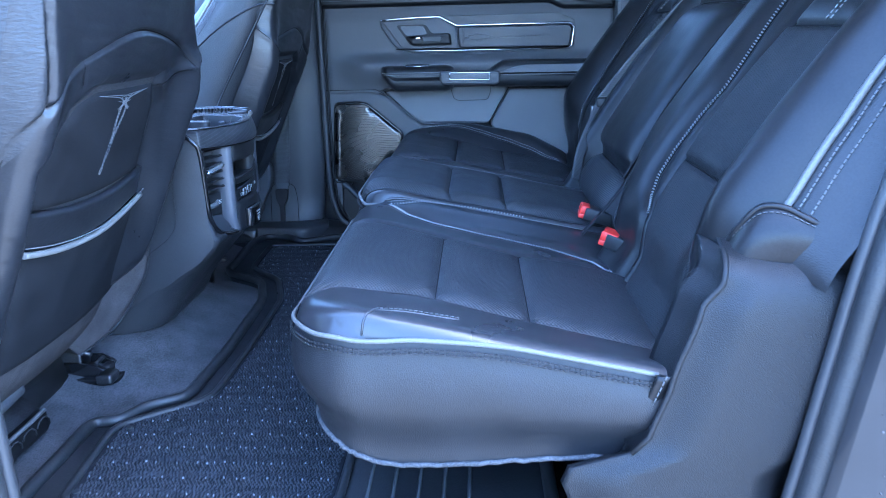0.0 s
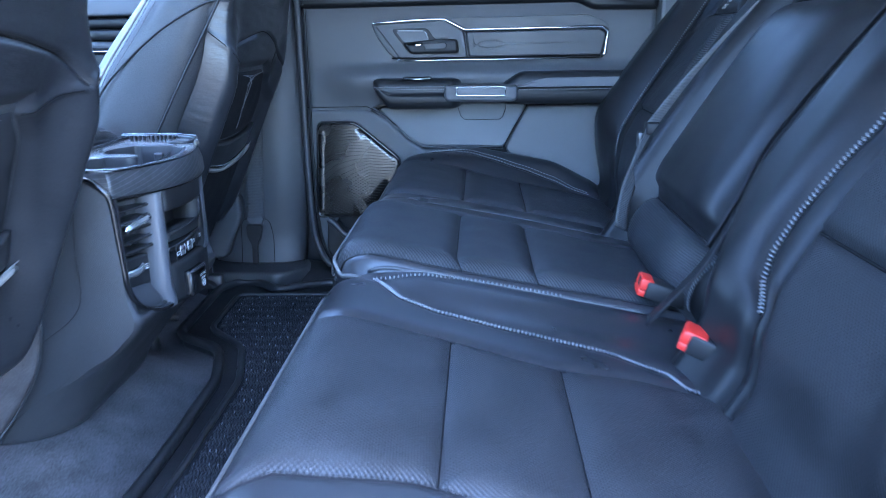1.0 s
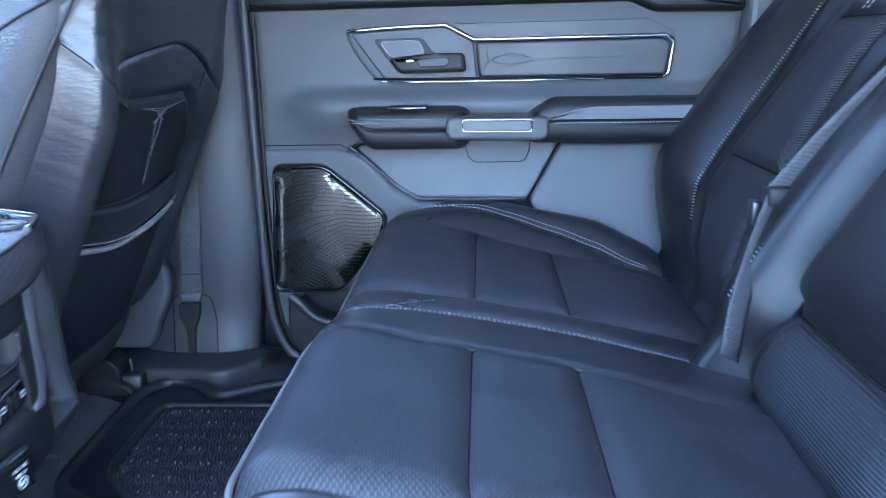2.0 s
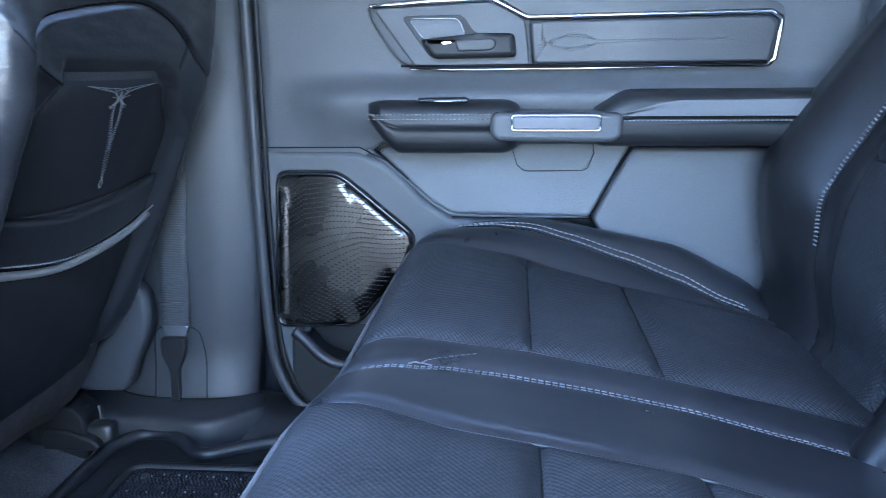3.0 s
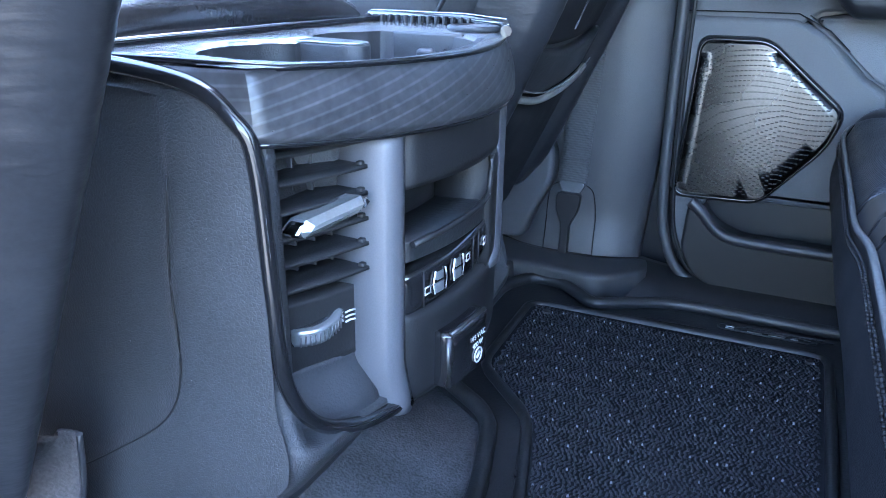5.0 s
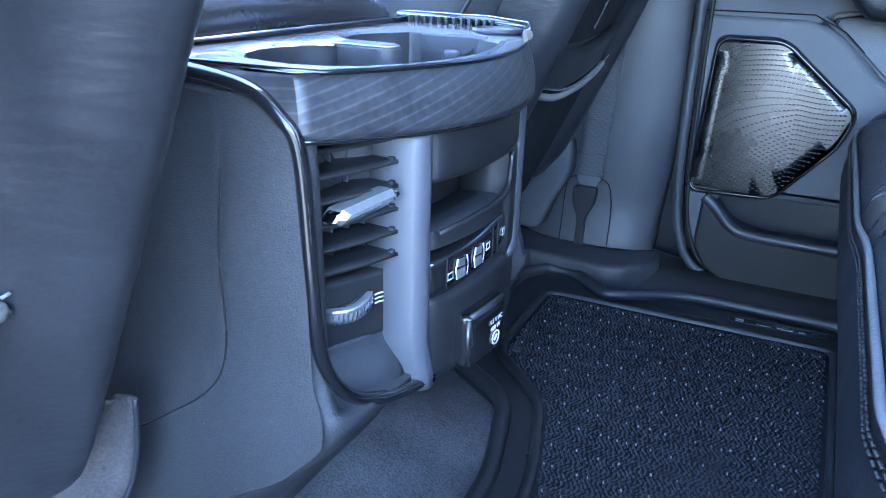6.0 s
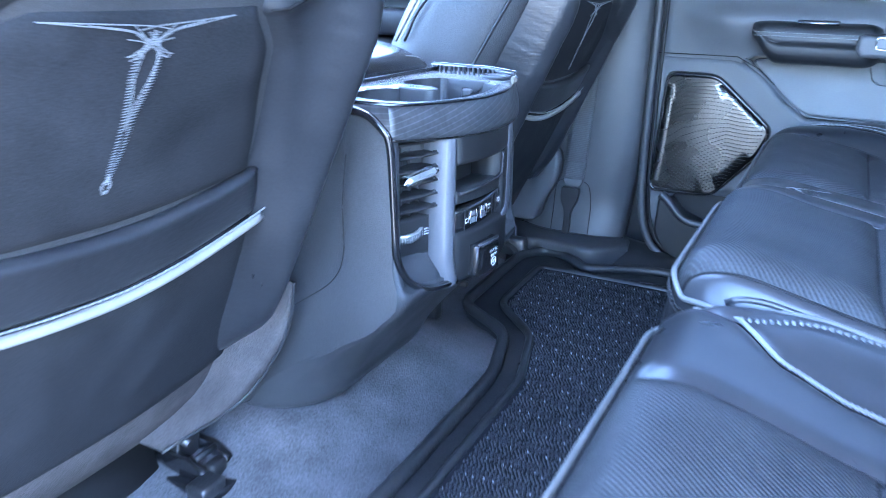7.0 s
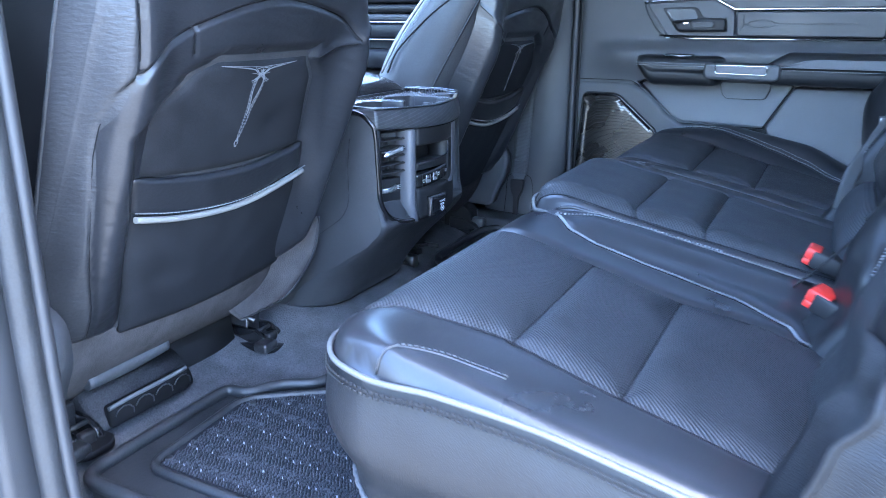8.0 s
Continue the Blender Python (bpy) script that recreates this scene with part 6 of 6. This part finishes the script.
# lower pocket
pocket = dslab("door_pocket", [(-0.352, 0.07), (-0.348, 0.146), (-0.325, 0.140), (-0.305, 0.112), (-0.262, 0.097), (-0.129, 0.096), (0.25, 0.090), (0.30, 0.0), (-0.29, 0.01), (-0.33, 0.03)], 2.316, 0.048, BLACK, lab="dark plastic door pocket lip", bevel=0.005, r=0.012)
part("pocket_lip", tube(spline([(-0.345, 2.320, 0.150), (-0.325, 2.318, 0.134), (-0.300, 2.318, 0.108), (-0.262, 2.318, 0.097), (-0.129, 2.318, 0.095), (0.05, 2.318, 0.092), (0.24, 2.318, 0.088)], 8), 0.009, 12), PLASTIC, pocket, "rounded pocket lip")
part("pocket_back", box((-0.36, 2.366, -0.02), (0.34, 2.378, 0.20), 0.004), BLACK, pocket)
# armrest


def bolster(name, x0, x1, top, low, y_out, mat, lab, ends=0.03, y_in=2.350):
    """A padded ledge standing out from the door, rounded at its ends."""
    def at(a, b):
        x = x0 + (x1 - x0) * a
        e = min(1.0, min(a, 1 - a) * (x1 - x0) / ends)
        k = math.sqrt(max(0.0, 1 - (1 - e) ** 2))
        t = 2 * math.pi * b
        c, s = math.cos(t), math.sin(t)
        q = (abs(c) ** 4 + abs(s) ** 4) ** -0.25
        zt, zb = top(x), low(x)
        zm, hz = (zt + zb) / 2, (zt - zb) / 2
        return V((x, y_in + (y_out - y_in) * (0.5 + 0.5 * c * q) * (0.35 + 0.65 * k), zm + s * q * hz * (0.55 + 0.45 * k)))
    bm = sheet(at, 48, 28)
    bmesh.ops.holes_fill(bm, edges=[e for e in bm.edges if e.is_boundary])
    return part(name, bm, mat, door, lab)


front_pad = bolster("armrest_front", -0.216, 0.00, lambda x: 0.501, lambda x: 0.429 + 0.028 * step(-0.15, -0.215, x) * 0 + 0.040 * (1 - step(-0.216, -0.165, x)), 2.262, DOORSKIN, "black padded armrest with switch", 0.03)
rear_pad = bolster("armrest_rear", 0.094, 0.46, lambda x: 0.488 + 0.026 * step(0.09, 0.150, x), lambda x: 0.439, 2.262, DOORSKIN, "black padded armrest", 0.016)
# Pad given the pale door colour for the light on the armrest's top.
dslab("armrest_top", [(0.126, 0.4805), (0.150, 0.4890), (0.178, 0.4975), (0.206, 0.5010), (0.46, 0.5030), (0.46, 0.4805)], 2.2585, 0.03, PALE, rear_pad, "leather upper pad, coloured pale grey to look lit", 0.002, 0.004)
bm = stitches([(-0.205 + 0.0165 * k, 2.2605, 0.4835) for k in range(11)], 0.004, 0.0018, 0.0008)
stitches([(-0.205 + 0.0165 * k, 2.2605, 0.4775) for k in range(11)], 0.004, 0.0018, 0.0008, bm=bm)
stitches([(0.135 + 0.02 * k, 2.257, 0.4815) for k in range(16)], 0.004, 0.0018, 0.0008, bm=bm)
stitches([(0.135 + 0.02 * k, 2.258, 0.4750) for k in range(16)], 0.004, 0.0018, 0.0008, bm=bm)
part("armrest_stitching", bm, CORD, door, kind="stuff")
pull = dslab("pull_handle", [(-0.040, 0.487), (0.131, 0.486), (0.131, 0.455), (0.118, 0.447), (-0.034, 0.449), (-0.042, 0.460)], 2.247, 0.07, TRIM, lab="grey pull handle", bevel=0.007, r=0.010)
part("pull_inlay", slab(rounded([(-0.011, 0.4815), (0.100, 0.4810), (0.100, 0.4645), (-0.011, 0.4655)], 0.004), "y", 2.2445, 0.006, 0.001), SATIN, pull, "silver ribbed inlay")
part("inlay_rim", tube([V((a, 2.2445, b)) for a, b in rounded([(-0.013, 0.4830), (0.102, 0.4825), (0.102, 0.4630), (-0.013, 0.4640)], 0.005)], 0.0013, 6, True), CHROME, pull)
sw = part("window_switch", box((-0.140, 2.268, 0.4985), (-0.072, 2.300, 0.5055), 0.003), GLOSS, front_pad, "black window switch")
part("switch_rim", tube([(-0.140, 2.267, 0.501), (-0.106, 2.2665, 0.5005), (-0.072, 2.267, 0.501)], 0.0014, 6), CHROME, sw)
for pts in ([(-0.386, 0.431), (-0.30, 0.4315), (-0.237, 0.4315), (-0.194, 0.4105), (-0.165, 0.384)], [(0.100, 0.329), (0.130, 0.384), (0.158, 0.431)], [(-0.10, 0.3285), (0.0, 0.3275), (0.101, 0.3275)]):
    part("panel_gap", tube([(a, 2.3405, b) for a, b in pts], 0.0009, 5), SEAM, door)
# chrome-framed trim and handle
dslab("handle_plate", [(-0.210, 0.626), (-0.042, 0.634), (0.004, 0.609), (0.012, 0.545), (-0.150, 0.544)], 2.334, 0.02, TRIM, lab="satin grey handle plate", bevel=0.003)
dslab("trim_pad", [(0.008, 0.608), (0.330, 0.611), (0.343, 0.598), (0.334, 0.546), (0.014, 0.546)], 2.329, 0.022, PLASTIC, lab="dark grey padded trim with stitched ornament", bevel=0.006)
dslab("trim_top", [(-0.036, 0.638), (0.300, 0.641), (0.345, 0.622), (0.350, 0.606), (0.332, 0.617), (0.009, 0.613)], 2.332, 0.02, PLASTIC, lab="dark upper trim", bevel=0.0008, r=0.004)
part("chrome_top", tube(spline([(-0.213, 2.330, 0.628), (-0.130, 2.329, 0.6335), (-0.042, 2.329, 0.636)], 4) + [V((0.006, 2.328, 0.611))] + [V((0.17, 2.328, 0.6125)), V((0.330, 2.328, 0.6135))] + [V((0.345, 2.329, 0.603)), V((0.344, 2.329, 0.59)), V((0.340, 2.330, 0.552)), V((0.331, 2.330, 0.544))], 0.0032, 8, flat=0.7, up=(0, 1, 0)), CHROME, door, "bright chrome strip")
part("trim_gap", tube([(-0.17, 2.330, 0.5475), (-0.10, 2.3275, 0.5465), (0.1, 2.326, 0.547), (0.328, 2.326, 0.548)], 0.0022, 6), SEAM, door)
part("plate_edge", tube(spline([(-0.215, 2.332, 0.626), (-0.205, 2.332, 0.602), (-0.178, 2.332, 0.562), (-0.154, 2.332, 0.5445)], 6), 0.0018, 8), PLASTIC, door)
part("chrome_low", tube([(-0.158, 2.3295, 0.5430), (-0.10, 2.328, 0.5415), (0.1, 2.327, 0.542), (0.331, 2.327, 0.543)], 0.0017, 8), CHROME, door, "thin chrome strip")
cup = dslab("handle_cup", [(-0.170, 0.615), (-0.082, 0.616), (-0.066, 0.590), (-0.012, 0.588), (-0.008, 0.558), (-0.128, 0.557)], 2.3325, 0.004, BLACK, lab="black handle recess", bevel=0.001)
part("cup_face", slab(rounded([(-0.158, 0.610), (-0.090, 0.610), (-0.078, 0.586), (-0.138, 0.584)], 0.008), "y", 2.3310, 0.003, 0.001), PALE, cup)
part("lever", slab(rounded([(-0.143, 0.583), (-0.061, 0.590), (-0.011, 0.590), (-0.007, 0.558), (-0.123, 0.556)], 0.008), "y", 2.314, 0.018, 0.008, 5), BLACK, cup, "gloss black handle lever")
# Grey plate and chrome fleck stand for reflections on the gloss lever.
part("lever_sheen", slab(rounded([(-0.094, 0.5815), (-0.040, 0.5835), (-0.034, 0.5755), (-0.041, 0.5670), (-0.088, 0.5655)], 0.004), "y", 2.3120, 0.004, 0.003), POST, cup, "grey plate painted as the sheen on the lever")
part("lever_glint", slab(rounded([(-0.112, 0.5795), (-0.099, 0.5805), (-0.096, 0.5765), (-0.109, 0.5745)], 0.002), "y", 2.3130, 0.003, 0.001), CHROME, cup)
part("cup_rim", tube([V((a, 2.3305, b)) for a, b in rounded([(-0.159, 0.611), (-0.089, 0.611), (-0.078, 0.586), (-0.139, 0.584)], 0.008)], 0.0010, 6, True), SHINE, cup)
bm = bmesh.new()
TP = lambda pts, n=10: spline([(a, 2.3274, b) for a, b in pts], n)
for k in range(9):
    z = 0.556 + 0.0058 * k
    stitches(TP([(0.021 + 0.0008 * k, z), (0.030, 0.5765 + 0.25 * (z - 0.579)), (0.044, 0.5765 - 0.35 * (z - 0.579))]), 0.0022, 0.0012, 0.00045, bm=bm)
for m in (1, -1):
    for d in (0.0, 0.002, 0.004):
        stitches(TP([(0.044, 0.5765 + m * 0.004), (0.066, 0.5772 + m * (0.0115 - d)), (0.085, 0.5775 + m * (0.009 - d)), (0.105, 0.5770 + m * 0.002)]), 0.0024, 0.0014, 0.00045, bm=bm)
    stitches(TP([(0.100, 0.5770 + m * 0.002), (0.18, 0.5785 + m * 0.0012), (0.26, 0.5795 + m * 0.0012), (0.274, 0.580)], 16), 0.0024, 0.0014, 0.00040, bm=bm)
part("trim_embroidery", bm, THREAD, door, kind="stuff")
tagged(door, kind="")
edge_seal = spline([(-0.394, 2.338, 0.75), (-0.394, 2.338, 0.60), (-0.394, 2.338, 0.45), (-0.394, 2.338, 0.30), (-0.391, 2.338, 0.16), (-0.378, 2.336, 0.075), (-0.340, 2.334, 0.018), (-0.25, 2.332, 0.002), (-0.1, 2.332, -0.004), (0.2, 2.332, -0.008)], 8)
whole("door_seal_far", tube(edge_seal, 0.0085, 10, up=(0, 1, 0)), POST, "black rubber seal round the closed door", "seal", "structure")
part("door_edge", tube([q + V((0.016, -0.002, 0.006)) for q in edge_seal], 0.0030, 8, up=(0, 1, 0)), BLACK, door)


# ---- far front door, seen past the front seat ----
fdoor = thing("front_door", (-1.2, 2.36, 0.1), "closed black and grey front door panel with ribbed trim", "door")
for nm, z0, z1, y, mt, lab in (("upper_roll", 0.655, 0.72, 2.30, PALE, "pale leather roll"), ("trim_rib", 0.628, 0.652, 2.315, LEATHER, ""), ("trim_rib", 0.600, 0.625, 2.318, LEATHER, ""), ("trim_band", 0.575, 0.598, 2.325, CARBON, ""), ("trim_pad", 0.525, 0.570, 2.325, LEATHER, "black padded trim"), ("armrest", 0.44, 0.495, 2.25, LEATHER, "black padded armrest"), ("lower_panel", 0.06, 0.43, 2.34, TRIM, "grey lower panel")):
    part(nm, box((-1.75, y, z0), (-0.68, 2.38, z1), 0.008, 3), mt, fdoor, lab)
part("chrome_strip", tube([(-1.7, 2.321, 0.572), (-0.70, 2.321, 0.573)], 0.003, 8), CHROME, fdoor)
part("chrome_strip", tube([(-1.7, 2.321, 0.522), (-0.70, 2.321, 0.522)], 0.002, 8), CHROME, fdoor)


# ---- front belt on the far pillar ----
fbelt = thing("front_seat_belt", (-0.53, 2.32, 0.0), "grey webbing seat belt with black anchor strap on the pillar", "seat belt")
part("webbing", ribbon([(-0.534, 2.315, 0.150), (-0.526, 2.315, 0.30), (-0.510, 2.315, 0.50), (-0.49, 2.315, 0.80), (-0.48, 2.315, 1.0)], 0.047, (1, 0, 0.03), 0.002), WEB, fbelt)
part("stitched_end", ribbon([(-0.5345, 2.3125, 0.156), (-0.534, 2.3125, 0.175), (-0.532, 2.3125, 0.195)], 0.048, (1, 0, 0.03), 0.003), WEB, fbelt)
part("loop", slab(rounded([(-0.558, 0.158), (-0.510, 0.158), (-0.520, 0.136), (-0.548, 0.136)], 0.008), "y", 2.312, 0.008, 0.002), SHINE, fbelt)
part("anchor", slab(rounded([(-0.556, 0.140), (-0.514, 0.140), (-0.518, 0.110), (-0.531, 0.085), (-0.532, 0.010), (-0.548, 0.010), (-0.545, 0.085), (-0.556, 0.110)], 0.008), "y", 2.302, 0.010, 0.002), BLACK, fbelt, "black plastic anchor strap")


# ---- dust on the console ----
dust_rng = random.Random(21)
bm = bmesh.new()
for k in range(18):
    u, v = dust_rng.uniform(0.15, 0.98), dust_rng.uniform(0.55, 0.97)
    q = cheek_at(-1)(u, v)
    r = dust_rng.uniform(0.00012, 0.00035)
    box((q.x - r, q.y - 0.0005, q.z - r), (q.x + r * 1.5, q.y + 0.0005, q.z + r), 0, bm=bm)
for k in range(16):
    q = band_at(dust_rng.random(), dust_rng.uniform(0.1, 0.95))
    r = dust_rng.uniform(0.00012, 0.0003)
    box((q.x - 0.001, q.y - r, q.z - r), (q.x + 0.0006, q.y + r * 1.6, q.z + r), 0, bm=bm)
part("dust", bm, FELT, console, "pale specks of dust", kind="stuff")
